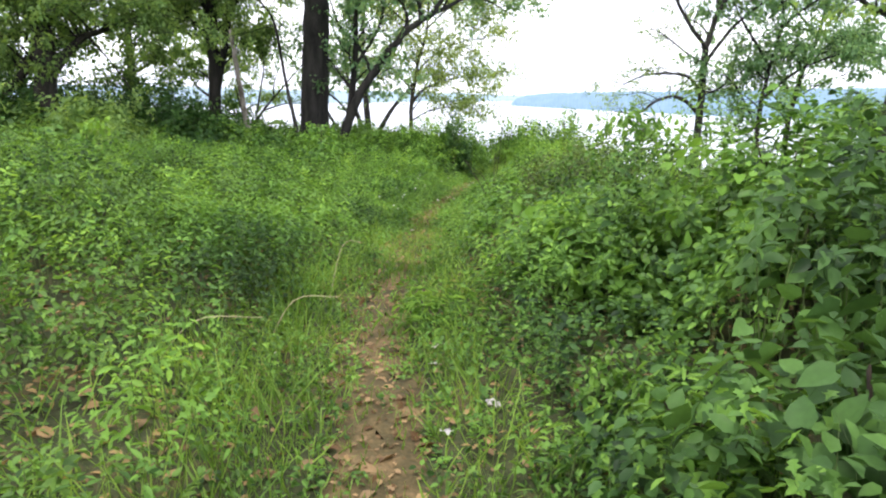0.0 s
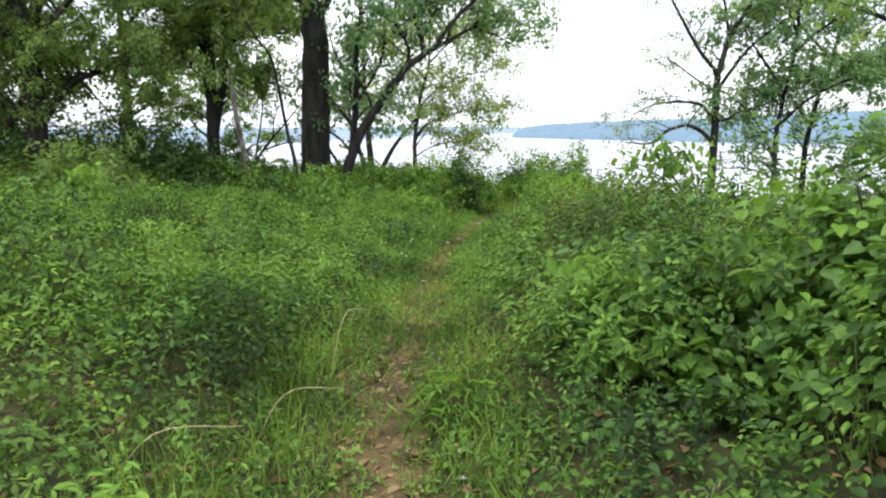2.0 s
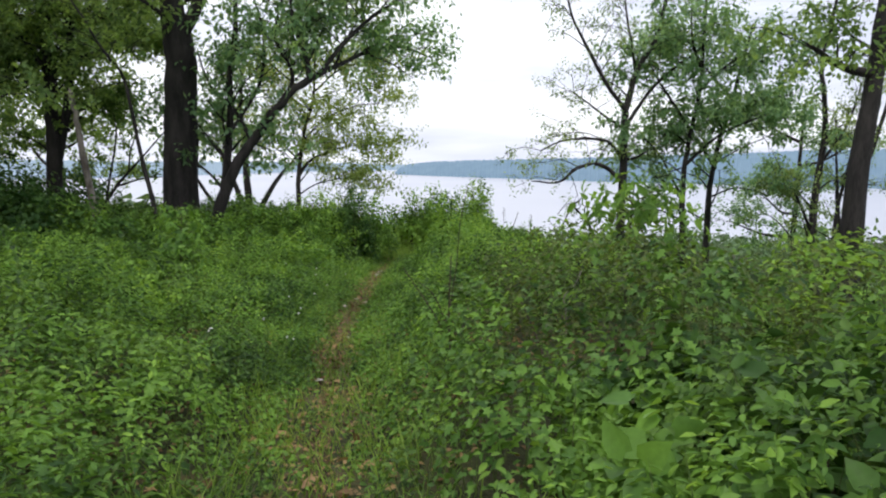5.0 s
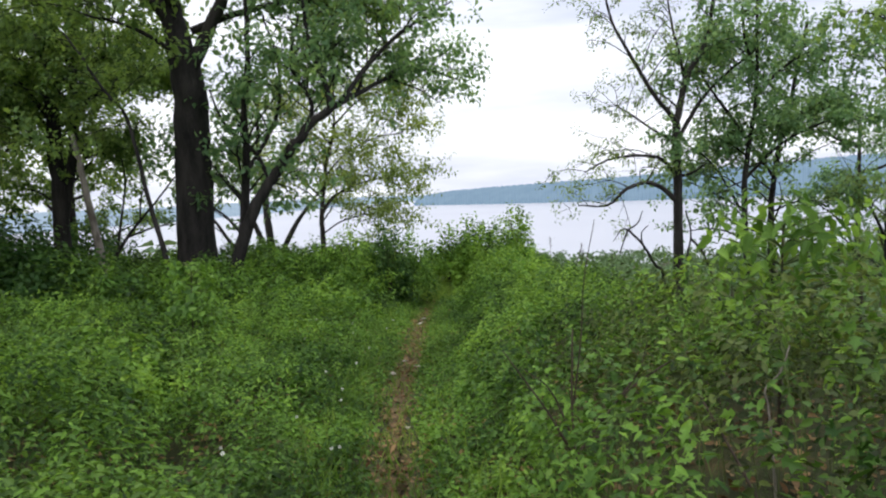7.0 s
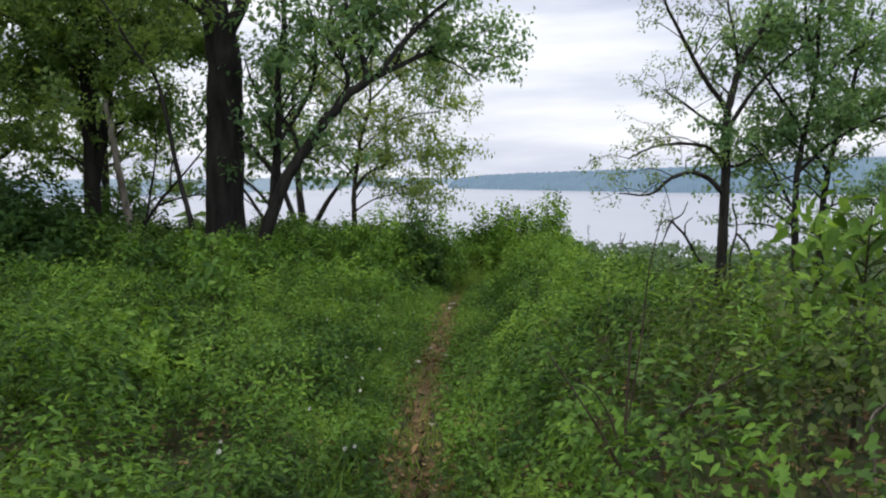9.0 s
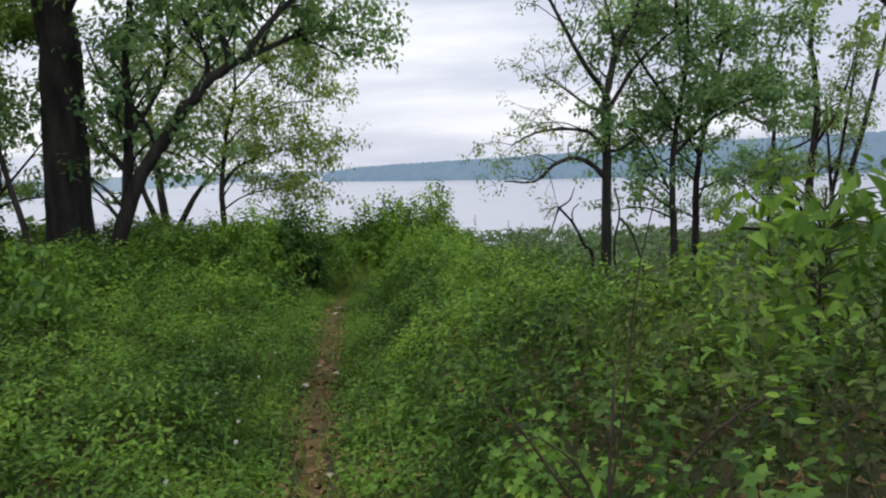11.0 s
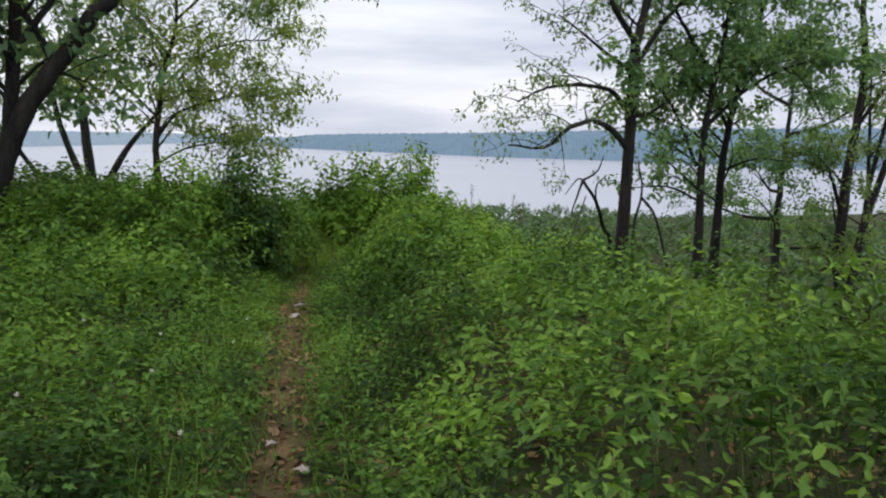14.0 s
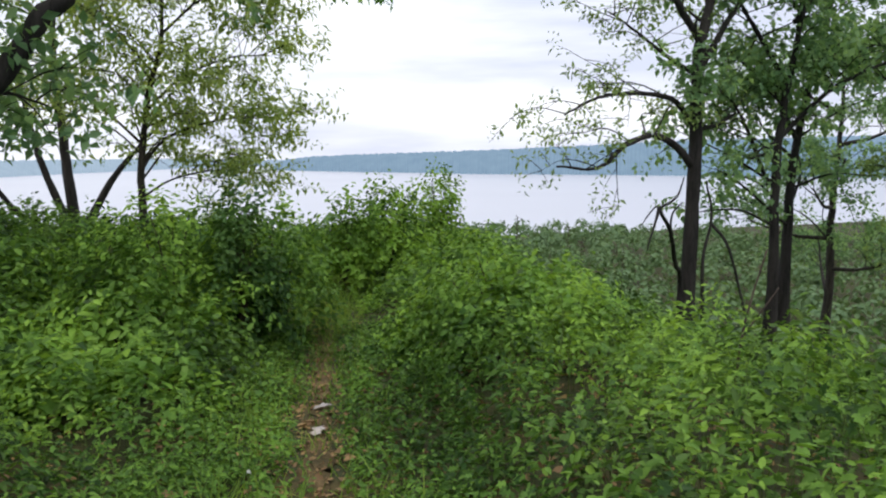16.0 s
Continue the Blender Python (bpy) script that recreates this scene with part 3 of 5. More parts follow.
# the great oak, forked four metres up
oy = 21.8
tree("oak_tree", "massive dark-barked oak with a forked trunk among undergrowth",
     [(lift_points([(-3.56, -1.15), (-3.55, -0.15), (-3.51, 1.57), (-3.45, 3.25), (-3.46, 4.2), (-3.62, 5.1), (-3.80, 6.2), (-4.1, 8.2), (-3.9, 11.0)], oy), [0.43, 0.43, 0.40, 0.37, 0.34, 0.26, 0.22, 0.15, 0.07], None, 0.8),
      (lift_points([(-3.42, 3.9), (-3.33, 4.4), (-2.93, 5.15), (-2.55, 5.95), (-2.1, 7.6), (-1.4, 10.0)], oy, -0.4), 0.19, 0.07, 1.3),
      (lift_points([(-3.66, 5.2), (-4.15, 5.9), (-5.0, 6.6), (-6.2, 7.4)], oy, -0.8), 0.11, 0.04, 1.2),
      (lift_points([(-3.3, 5.2), (-2.2, 5.7), (-0.9, 6.0), (0.4, 5.8)], oy, 1.2), 0.09, 0.03, 1.4),
      (lift_points([(-3.6, 5.6), (-3.9, 6.6), (-4.3, 7.3), (-4.6, 7.6)], oy, -4.5), 0.12, 0.04, 1.6),
      (lift_points([(-3.8, 6.4), (-5.2, 7.4), (-6.8, 8.0), (-8.2, 8.2)], oy, -2.5), 0.12, 0.04, 1.6),
      (lift_points([(-2.6, 5.9), (-1.8, 6.8), (-0.9, 7.6), (0.2, 8.0)], oy, -3.0), 0.10, 0.03, 1.5),
      (lift_points([(-3.5, 4.6), (-4.3, 5.1), (-5.0, 5.2)], oy, -1.5), 0.06, 0.02, 1.0)],
     M_BARK, M_OAK, 21, leaf=0.21, slim=0.55, shape="lozenge", branches=11, length=2.1, twigs=7, per_twig=3, leaves=5, start=0.58)

# the leaning tree beside it, with an S-shaped limb over the path
tree("leaning_tree", "leaning dark-trunked tree with a long limb and dense leaves",
     [(lift_points([(-2.95, -1.0), (-2.58, 0.04), (-2.33, 0.81), (-1.99, 1.51), (-1.69, 1.89), (-1.29, 2.5), (-0.89, 2.96), (-0.42, 3.31)], 20.7), 0.15, 0.085, 0),
      (lift_points([(-0.42, 3.31), (-0.49, 3.81), (-0.78, 4.69), (-0.9, 6.0)], 20.7, 0.4), 0.07, 0.03, 1.3),
      ([(-0.42, 20.7, 3.31), (0.22, 22.0, 3.78), (1.09, 23.5, 4.35), (2.1, 24.6, 4.7), (3.1, 25.4, 4.55)], 0.075, 0.02, 2.2),
      ([(1.2, 23.6, 4.3), (1.9, 24.6, 4.2), (2.6, 25.3, 3.9)], 0.03, 0.01, 1.2),
      ([(0.2, 22.0, 3.8), (0.6, 22.6, 4.7), (1.2, 23.3, 5.6)], 0.04, 0.01, 1.8),
      ([(-0.2, 20.9, 3.45), (0.6, 21.6, 4.5), (1.5, 22.2, 5.3), (2.6, 22.8, 6.0)], 0.06, 0.02, 1.8),
      (lift_points([(-1.1, 2.7), (-0.8, 3.4), (-1.2, 4.3), (-1.0, 5.4)], 20.7, 0.8), 0.06, 0.02, 1.8),
      (lift_points([(-1.75, 1.85), (-2.2, 2.6), (-2.9, 3.3), (-3.3, 4.2)], 20.9, 2.6), 0.06, 0.02, 1.6),
      (lift_points([(-2.3, 2.0), (-1.6, 3.2), (-1.5, 4.4), (-1.8, 5.6)], 21.0, 0.9), 0.05, 0.02, 1.6),
      (lift_points([(-2.4, 0.75), (-3.0, 1.2), (-3.7, 1.5)], 20.9, 2.6), 0.04, 0.012, 1.2),
      (lift_points([(-2.2, 1.3), (-2.9, 2.0), (-3.5, 2.5)], 20.9, 2.8), 0.04, 0.012, 1.4),
      (lift_points([(-2.1, 1.5), (-1.75, 1.8), (-1.35, 1.7)], 20.8, 0.4), 0.03, 0.010, 0.6),
      (lift_points([(-2.45, 0.4), (-2.39, 0.9), (-2.33, 1.6), (-2.25, 2.48), (-2.27, 3.35), (-2.13, 4.29), (-2.05, 6.0)], 20.9, 0.6), 0.11, 0.05, 2.2)],
     M_BARK, M_MAPLE, 22, leaf=0.20, slim=0.56, branches=8, length=1.5, twigs=6, per_twig=2, leaves=5, start=0.2, droop=0.3, lift=0.45)

# the open-crowned tree with arched low branches
ry = 22.0
tree("locust_tree", "slender dark tree with a thin open crown and arched low branches",
     [(lift_points([(7.83, -1.6), (7.87, -0.9), (7.9, 1.1), (7.89, 2.16), (7.89, 2.74), (8.04, 3.45), (8.27, 4.09), (8.61, 4.6), (8.82, 5.18), (9.0, 6.6)], ry), 0.128, 0.045, 0.5),
      (lift_points([(7.88, 2.6), (7.86, 2.84), (7.3, 3.45), (6.7, 4.33), (6.17, 5.22), (5.9, 6.2)], ry, -0.5), 0.075, 0.02, 1.3),
      (lift_points([(7.9, 2.2), (8.0, 2.48), (8.4, 3.06), (8.84, 3.58), (9.56, 4.17), (10.07, 4.49), (10.8, 5.2)], ry, 0.5), 0.065, 0.02, 1.0),
      (lift_points([(8.12, 3.6), (8.18, 3.84), (8.1, 4.6), (7.97, 5.35), (7.9, 6.4)], ry, 0.4), 0.05, 0.02, 1.0),
      (lift_points([(7.85, 0.95), (7.75, 1.04), (7.43, 1.31), (6.99, 1.43), (6.48, 1.25), (6.21, 1.01), (5.87, 0.91), (5.33, 0.96)], ry, -0.1), 0.075, 0.018, 0.9),
      (lift_points([(7.88, 1.6), (7.78, 1.71), (7.52, 2.0), (7.07, 2.09), (6.46, 2.07), (6.05, 1.97), (5.65, 1.75)], ry, 0.3), 0.06, 0.015, 1.0),
      (lift_points([(7.85, 2.4), (7.4, 2.7), (6.9, 3.1), (6.5, 3.4)], ry, 0.5), 0.04, 0.012, 1.0),
      (lift_points([(7.93, 1.55), (8.2, 1.6), (8.5, 1.8)], ry, -0.2), 0.05, 0.02, 0.4)],
     M_BARK, M_SPARSE, 23, leaf=0.125, slim=0.42, branches=9, length=1.35, twigs=4, per_twig=3, leaves=5, start=0.33, droop=0.3)

tree("dead_branch", "bent dead branch standing in the undergrowth by the slender tree",
     [([(7.15, 21.3, -1.8), (7.12, 21.25, -0.75), (6.75, 20.9, -0.45), (6.2, 20.3, 0.1), (5.72, 19.9, 0.46)], 0.045, 0.024, 0),
      ([(5.72, 19.9, 0.46), (5.6, 19.8, 0.3), (5.45, 19.75, -0.05)], 0.025, 0.01, 0),
      ([(5.72, 19.9, 0.46), (5.9, 19.8, 0.6), (6.0, 19.8, 0.85)], 0.02, 0.008, 0),
      ([(6.2, 20.3, 0.1), (6.15, 20.2, 0.35), (6.3, 20.2, 0.5)], 0.018, 0.008, 0),
      ([(5.72, 19.9, 0.46), (5.5, 19.7, 0.48), (5.3, 19.7, 0.25)], 0.016, 0.006, 0)],
     M_BARK, M_SPARSE, 24, category="dead branch")

tree("dead_sapling", "thin dead stem hanging beside the slender tree",
     [([(8.05, 21.8, -1.8), (7.98, 21.8, -0.6), (8.12, 21.8, 0.1), (8.02, 21.85, 0.7)], 0.035, 0.015, 0),
      ([(8.12, 21.8, 0.0), (8.4, 21.7, -0.4), (8.75, 21.6, -1.6)], 0.03, 0.02, 0)],
     M_BARK, M_SPARSE, 25, category="dead stem")

# dense maple group behind
tree("maple_tree", "twin-stemmed maple with layered dense green leaves",
     [(lift_points([(9.84, -2.2), (9.84, -0.72), (9.78, 0.42), (9.81, 1.54), (10.0, 2.64), (10.15, 3.72), (10.2, 6.4)], 22.2), 0.10, 0.035, 1.8),
      (lift_points([(9.8, 0.6), (9.2, 1.5), (8.8, 1.9), (8.5, 2.1)], 22.4, -0.4), 0.04, 0.012, 1.0),
      (lift_points([(9.8, 1.4), (10.6, 2.2), (11.6, 2.7), (12.4, 2.8)], 22.2, -0.7), 0.05, 0.015, 1.4),
      (lift_points([(9.95, 2.4), (9.4, 3.2), (9.0, 3.8), (8.7, 4.4)], 22.3, 0.3), 0.05, 0.015, 1.4),
      (lift_points([(10.1, 3.4), (10.9, 4.1), (11.8, 4.6), (12.6, 4.8)], 22.3, 0.2), 0.05, 0.015, 1.4),
      (lift_points([(10.15, 4.0), (9.7, 4.8), (9.5, 5.6)], 22.2, -0.5), 0.045, 0.015, 1.4)],
     M_BARK, M_MAPLE, 26, leaf=0.175, slim=0.58, branches=11, length=1.6, twigs=7, per_twig=3, leaves=5, start=0.22, lift=0.0, droop=0.15)
tree("maple_tree", "dark-stemmed maple leaning away with dense green leaves",
     [(lift_points([(11.2, -2.3), (11.21, -0.48), (11.22, 0.75), (11.44, 2.09), (11.82, 3.41), (12.3, 5.5)], 23.3), 0.11, 0.04, 1.6),
      (lift_points([(11.3, 1.4), (10.5, 2.3), (10.1, 2.6)], 23.3, -0.4), 0.05, 0.015, 1.4),
      (lift_points([(11.5, 2.4), (12.3, 3.0), (13.2, 3.2)], 23.3, 0.3), 0.05, 0.015, 1.4),
      (lift_points([(11.8, 3.4), (11.0, 4.3), (10.4, 5.2)], 23.4, 0.3), 0.05, 0.015, 1.4)],
     M_BARK, M_MAPLE, 27, leaf=0.175, slim=0.58, branches=10, length=1.6, twigs=7, per_twig=3, leaves=5, start=0.22, lift=0.0, droop=0.15)

# trunks at the far side of the clearing
grown_tree("ash_tree", "tall straight dark trunk with high leafy limbs", 9.1, 14.95, 10.0, 0.24, 31, M_BARK, M_OAK, lean=(0.7, 0), forks=7, first=0.50, limb_len=2.2,
           leaf=0.15, branches=8, length=1.4, twigs=6, per_twig=3, leaves=5)
tree("ash_tree", "slim dark tree forked near the ground with a thin open crown",
     [(lift_points([(14.5, -4.4), (14.48, -3.0), (14.42, -2.3), (14.25, -1.0), (14.3, 0.8), (14.45, 2.6), (14.2, 4.4), (14.5, 6.2), (14.3, 8.2)], 22.7), [0.24, 0.20, 0.14, 0.12, 0.10, 0.08, 0.06, 0.04, 0.02], None, 1.6),
      (lift_points([(14.48, -2.9), (14.75, -2.4), (15.05, -1.4), (15.2, 0.2), (15.6, 1.9), (16.0, 4.0)], 22.7, 0.3), 0.10, 0.025, 1.4),
      (lift_points([(14.46, -2.6), (14.1, -1.9), (13.7, -1.5), (13.3, -1.35)], 22.7, -0.3), 0.05, 0.012, 0.6),
      (lift_points([(14.25, -0.6), (13.6, 0.5), (13.0, 0.9)], 22.7, -0.2), 0.05, 0.012, 1.2),
      (lift_points([(14.3, 1.4), (15.0, 2.6), (15.2, 3.8)], 22.7, -0.4), 0.05, 0.012, 1.2)],
     M_BARK, M_SPARSE, 32, leaf=0.14, slim=0.5, branches=9, length=1.2, twigs=6, per_twig=3, leaves=5, start=0.25)
tree("ash_tree", "slanting dark tree with sparse leaves",
     [([(15.1, 23.1, -3.3), (15.4, 23.1, -0.9), (16.1, 23.2, 0.8), (16.9, 23.3, 3.0), (17.4, 23.3, 5.0)], 0.11, 0.04, 1.4),
      ([(15.5, 23.1, -0.6), (15.2, 23.0, 1.0), (15.0, 23.0, 2.8)], 0.06, 0.02, 1.2)],
     M_BARK, M_SPARSE, 33, leaf=0.11, slim=0.5, branches=8, length=1.2, twigs=5, per_twig=3, leaves=5, start=0.25)

# left side woods
tree("forest_tree", "stout dark tree with low forking limbs at the wood's edge",
     [(lift_points([(-9.6, -1.0), (-9.56, 0.27), (-9.43, 1.46), (-9.37, 2.43), (-9.4, 3.12), (-9.6, 5.0), (-9.5, 8.0)], 18.2), 0.33, 0.12, 0.8),
      (lift_points([(-9.43, 1.46), (-8.95, 2.1), (-8.56, 2.54), (-8.07, 2.73), (-7.2, 3.1)], 18.2, 0.4), 0.14, 0.04, 1.6),
      (lift_points([(-9.4, 2.6), (-8.9, 3.6), (-8.0, 4.4), (-7.0, 5.0)], 18.2, -0.6), 0.12, 0.03, 1.6),
      (lift_points([(-9.45, 3.0), (-10.2, 3.8), (-11.0, 4.2)], 18.2, 0.6), 0.12, 0.03, 1.6)],
     M_BARK2, M_OAK, 41, branches=14, length=1.9, twigs=8, per_twig=4, leaf=0.15)
tree("forest_tree", "old tree with a limb slanting up from the ground",
     [(lift_points([(-11.6, -0.8), (-10.77, 1.08), (-10.31, 1.47), (-9.88, 2.11), (-9.59, 2.75), (-9.2, 4.6)], 18.6), 0.14, 0.06, 1.4)],
     M_BARK2, M_OAK, 42, branches=16, length=1.7, twigs=8, per_twig=4, leaf=0.15)
tree("forest_tree", "straight dark twin-trunked tree with dense foliage",
     [(lift_points([(-7.1, -1.2), (-7.1, -0.3), (-7.08, 1.82), (-7.09, 3.81), (-7.12, 4.88), (-7.11, 8.5)], 24), 0.24, 0.10, 1.6),
      (lift_points([(-7.09, 0.92), (-6.6, 3.19), (-6.46, 5.07), (-6.3, 7.5)], 24, -0.2), 0.13, 0.06, 1.5),
      (lift_points([(-7.1, 3.0), (-7.9, 3.6), (-8.7, 3.8)], 24, -0.5), 0.07, 0.02, 1.5),
      (lift_points([(-7.1, 2.4), (-6.5, 2.7), (-5.6, 2.9)], 24, 0.4), 0.05, 0.015, 1.0),
      (lift_points([(-6.5, 3.9), (-5.7, 4.3), (-4.7, 4.4)], 24, -0.5), 0.06, 0.02, 1.5),
      (lift_points([(-7.1, 3.6), (-7.7, 4.6), (-8.6, 5.1)], 24, -1.0), 0.07, 0.02, 1.5),
      (lift_points([(-7.1, 4.4), (-6.2, 5.0), (-5.2, 5.2)], 24, 0.4), 0.07, 0.02, 1.5)],
     M_BARK, M_OAK, 43, branches=15, length=1.7, twigs=8, per_twig=4, leaf=0.15, start=0.36)
tree("dead_tree", "pale leaning dead stem with a broken top",
     [(lift_points([(-5.3, -1.1), (-5.39, -0.1), (-5.54, 0.81), (-5.66, 1.62), (-5.76, 2.49), (-5.85, 2.99)], 21.6), 0.10, 0.055, 0),
      (lift_points([(-5.35, -0.9), (-5.32, 0.0), (-5.34, 0.55)], 21.5), 0.03, 0.015, 0)],
     M_DEAD, M_OAK, 44, category="dead tree")
tree("young_tree", "thin leaning young tree with leaves only at the top",
     [(lift_points([(-3.4, -0.85), (-3.58, 0.49), (-3.72, 1.17), (-3.85, 1.85), (-3.95, 2.52), (-4.11, 3.18), (-4.45, 3.64), (-5.0, 4.6)], 19.1), 0.055, 0.02, 1.3)],
     M_BARK, M_OAK, 45, branches=10, length=1.1, twigs=5, per_twig=3, start=0.62, leaf=0.11)
tree("bare_shrub", "dark many-stemmed shrub with bare crooked branches",
     [(lift_points([(-5.8, -1.2), (-5.7, 0.04), (-5.32, 0.74), (-4.79, 1.35), (-4.11, 2.14)], 23), 0.06, 0.015, 0),
      (lift_points([(-5.6, 0.2), (-5.45, 1.1), (-5.3, 2.0), (-5.35, 2.6)], 23, 0.2), 0.035, 0.012, 0.5),
      (lift_points([(-5.3, 0.75), (-4.7, 0.95), (-4.1, 1.0)], 23, 0.2), 0.03, 0.01, 0.4),
      (lift_points([(-5.0, 1.1), (-4.9, 1.7), (-4.6, 2.3)], 23, -0.2), 0.025, 0.008, 0.4),
      (lift_points([(-5.7, 0.1), (-6.0, 0.9), (-6.1, 1.6)], 23, -0.2), 0.03, 0.01, 0.4)],
     M_BARK, M_OAK, 46, branches=4, length=0.7, twigs=3, per_twig=1, category="shrub")
tree("birch_tree", "slender pale-leaved young tree on the slope's edge",
     [(lift_points([(-1.0, -1.9), (-0.96, -0.23), (-0.96, 0.76), (-0.84, 1.73), (-0.67, 2.7), (-0.4, 3.6), (-0.3, 5.2), (-0.2, 6.8)], 29.8), 0.10, 0.025, 2.2),
      (lift_points([(-0.94, 0.92), (-0.32, 1.57), (0.82, 1.95), (1.95, 2.0)], 29.8, -0.3), 0.04, 0.012, 1.6),
      (lift_points([(-0.9, 1.4), (-1.7, 2.2), (-2.6, 2.8)], 29.8, -0.2), 0.035, 0.012, 1.2),
      (lift_points([(-0.8, 2.1), (0.0, 2.9), (1.1, 3.4), (2.0, 3.5)], 29.8, 0.3), 0.035, 0.012, 1.6),
      (lift_points([(-0.6, 3.0), (-1.4, 3.9), (-2.4, 4.6)], 29.8, 0.3), 0.035, 0.012, 1.4),
      (lift_points([(-0.4, 3.8), (0.5, 4.6), (1.5, 5.0)], 29.8, -0.3), 0.035, 0.012, 1.6),
      (lift_points([(-0.96, 0.2), (-0.3, 0.6), (0.7, 0.8), (1.6, 0.7)], 29.8, 0.3), 0.03, 0.010, 1.0)],
     M_BARK2, M_PALE, 47, branches=12, length=1.7, twigs=7, per_twig=3, leaf=0.20, slim=0.40, leaves=5, start=0.25, droop=0.4)
tree("many_stemmed_tree", "dark tree of several slanting stems at the slope's edge",
     [(lift_points([(-3.2, -2.4), (-3.23, -1.03), (-3.34, 0.64), (-3.45, 2.27), (-3.51, 3.68), (-3.4, 5.5)], 36), 0.19, 0.07, 1.2),
      (lift_points([(-3.2, -1.4), (-3.9, 0.5), (-4.3, 2.2), (-4.5, 4.2)], 36, 0.3), 0.13, 0.05, 1.0),
      (lift_points([(-3.13, -1.3), (-2.15, 0.41), (-1.41, 1.34), (-0.9, 1.9)], 36, -0.3), 0.13, 0.03, 0.8),
      (lift_points([(-3.3, -1.5), (-4.6, -0.6), (-5.4, 0.6), (-5.9, 1.4)], 36, -0.3), 0.12, 0.03, 0.6)],
     M_BARK, M_OAK, 48, branches=8, length=1.8, twigs=5, per_twig=3, leaf=0.14, start=0.5)
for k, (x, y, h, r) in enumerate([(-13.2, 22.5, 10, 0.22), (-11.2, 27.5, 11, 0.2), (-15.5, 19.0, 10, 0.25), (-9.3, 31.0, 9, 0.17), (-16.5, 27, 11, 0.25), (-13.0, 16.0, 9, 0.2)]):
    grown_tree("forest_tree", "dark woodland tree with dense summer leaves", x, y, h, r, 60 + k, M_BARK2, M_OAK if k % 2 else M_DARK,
               forks=8, first=0.2, limb_len=3.0, leaf=0.17, branches=9, length=2.0, twigs=7, per_twig=4)
for k, (x, y, h, r) in enumerate([(18.5, 18.0, 9, 0.18), (17.5, 28.0, 9, 0.16)]):
    grown_tree("forest_tree", "woodland tree with green summer leaves on the slope", x, y, h, r, 70 + k, M_BARK2, M_MAPLE,
               forks=7, first=0.25, limb_len=2.6, leaf=0.16, branches=9, length=1.7, twigs=7, per_twig=3)


# ---- shrubs and saplings ----
def shrub(name, label, x, y, top, wide, mat, seed, leaf=0.07, slim=0.6, shape="oval", count=260, leaves=7, stems=9, deep=0.8, category="shrub"):
    """A leafy mound: stems fanning from the ground, shoots over an uneven dome; top is its height above the ground."""
    rng = np.random.default_rng(seed)
    count = int(count * 1.45)
    z = gz(x, y)
    ob = holder(name, x, y, z)
    wood = []
    for _ in range(stems):
        a, s = rng.uniform(0, 6.28), rng.uniform(0.2, 0.8)
        e = np.array([math.cos(a) * wide * s, math.sin(a) * wide * deep * s, top * (1.0 - 0.5 * s * s) * rng.uniform(0.75, 0.95)])
        wood.append(tube_arrays(bend([(0.06 * math.cos(a), 0.06 * math.sin(a), -0.05), tuple(e * np.array([0.4, 0.4, 0.6])), tuple(e)], 3), np.linspace(0.012, 0.004, 7), 5))
    v, f = join_arrays(wood)
    mesh_object("stemwork", v, f, M_TWIG, ob)["kind"] = "stuff"
    a, q = rng.uniform(0, 6.28, count), np.sqrt(rng.uniform(0, 1, count))
    lump = 1 + 0.22 * np.sin(3 * a + seed) + 0.12 * np.sin(7 * a)
    dome = np.clip(1 - q ** 2, 0.02, 1) ** 0.36 * (0.85 + 0.25 * np.sin(5 * a + 9 * q + seed))
    h = top * dome * rng.uniform(0.2, 1.0, count) ** 0.4
    at = np.stack([np.cos(a) * q * wide * lump, np.sin(a) * q * wide * deep * lump, np.maximum(h - leaf, 0.05)], -1)
    ax = np.stack([np.cos(a) * q * 0.9, np.sin(a) * q * 0.9, np.full(count, 0.8)], -1) + rng.normal(0, 0.35, (count, 3))
    v, f = shoots(rng, at, ax, np.full(count, leaf * 2.4), leaves, shape, leaf, slim)
    mesh_object("foliage", v, f, mat, ob)["kind"] = "stuff"
    return tagged(ob, label, category)


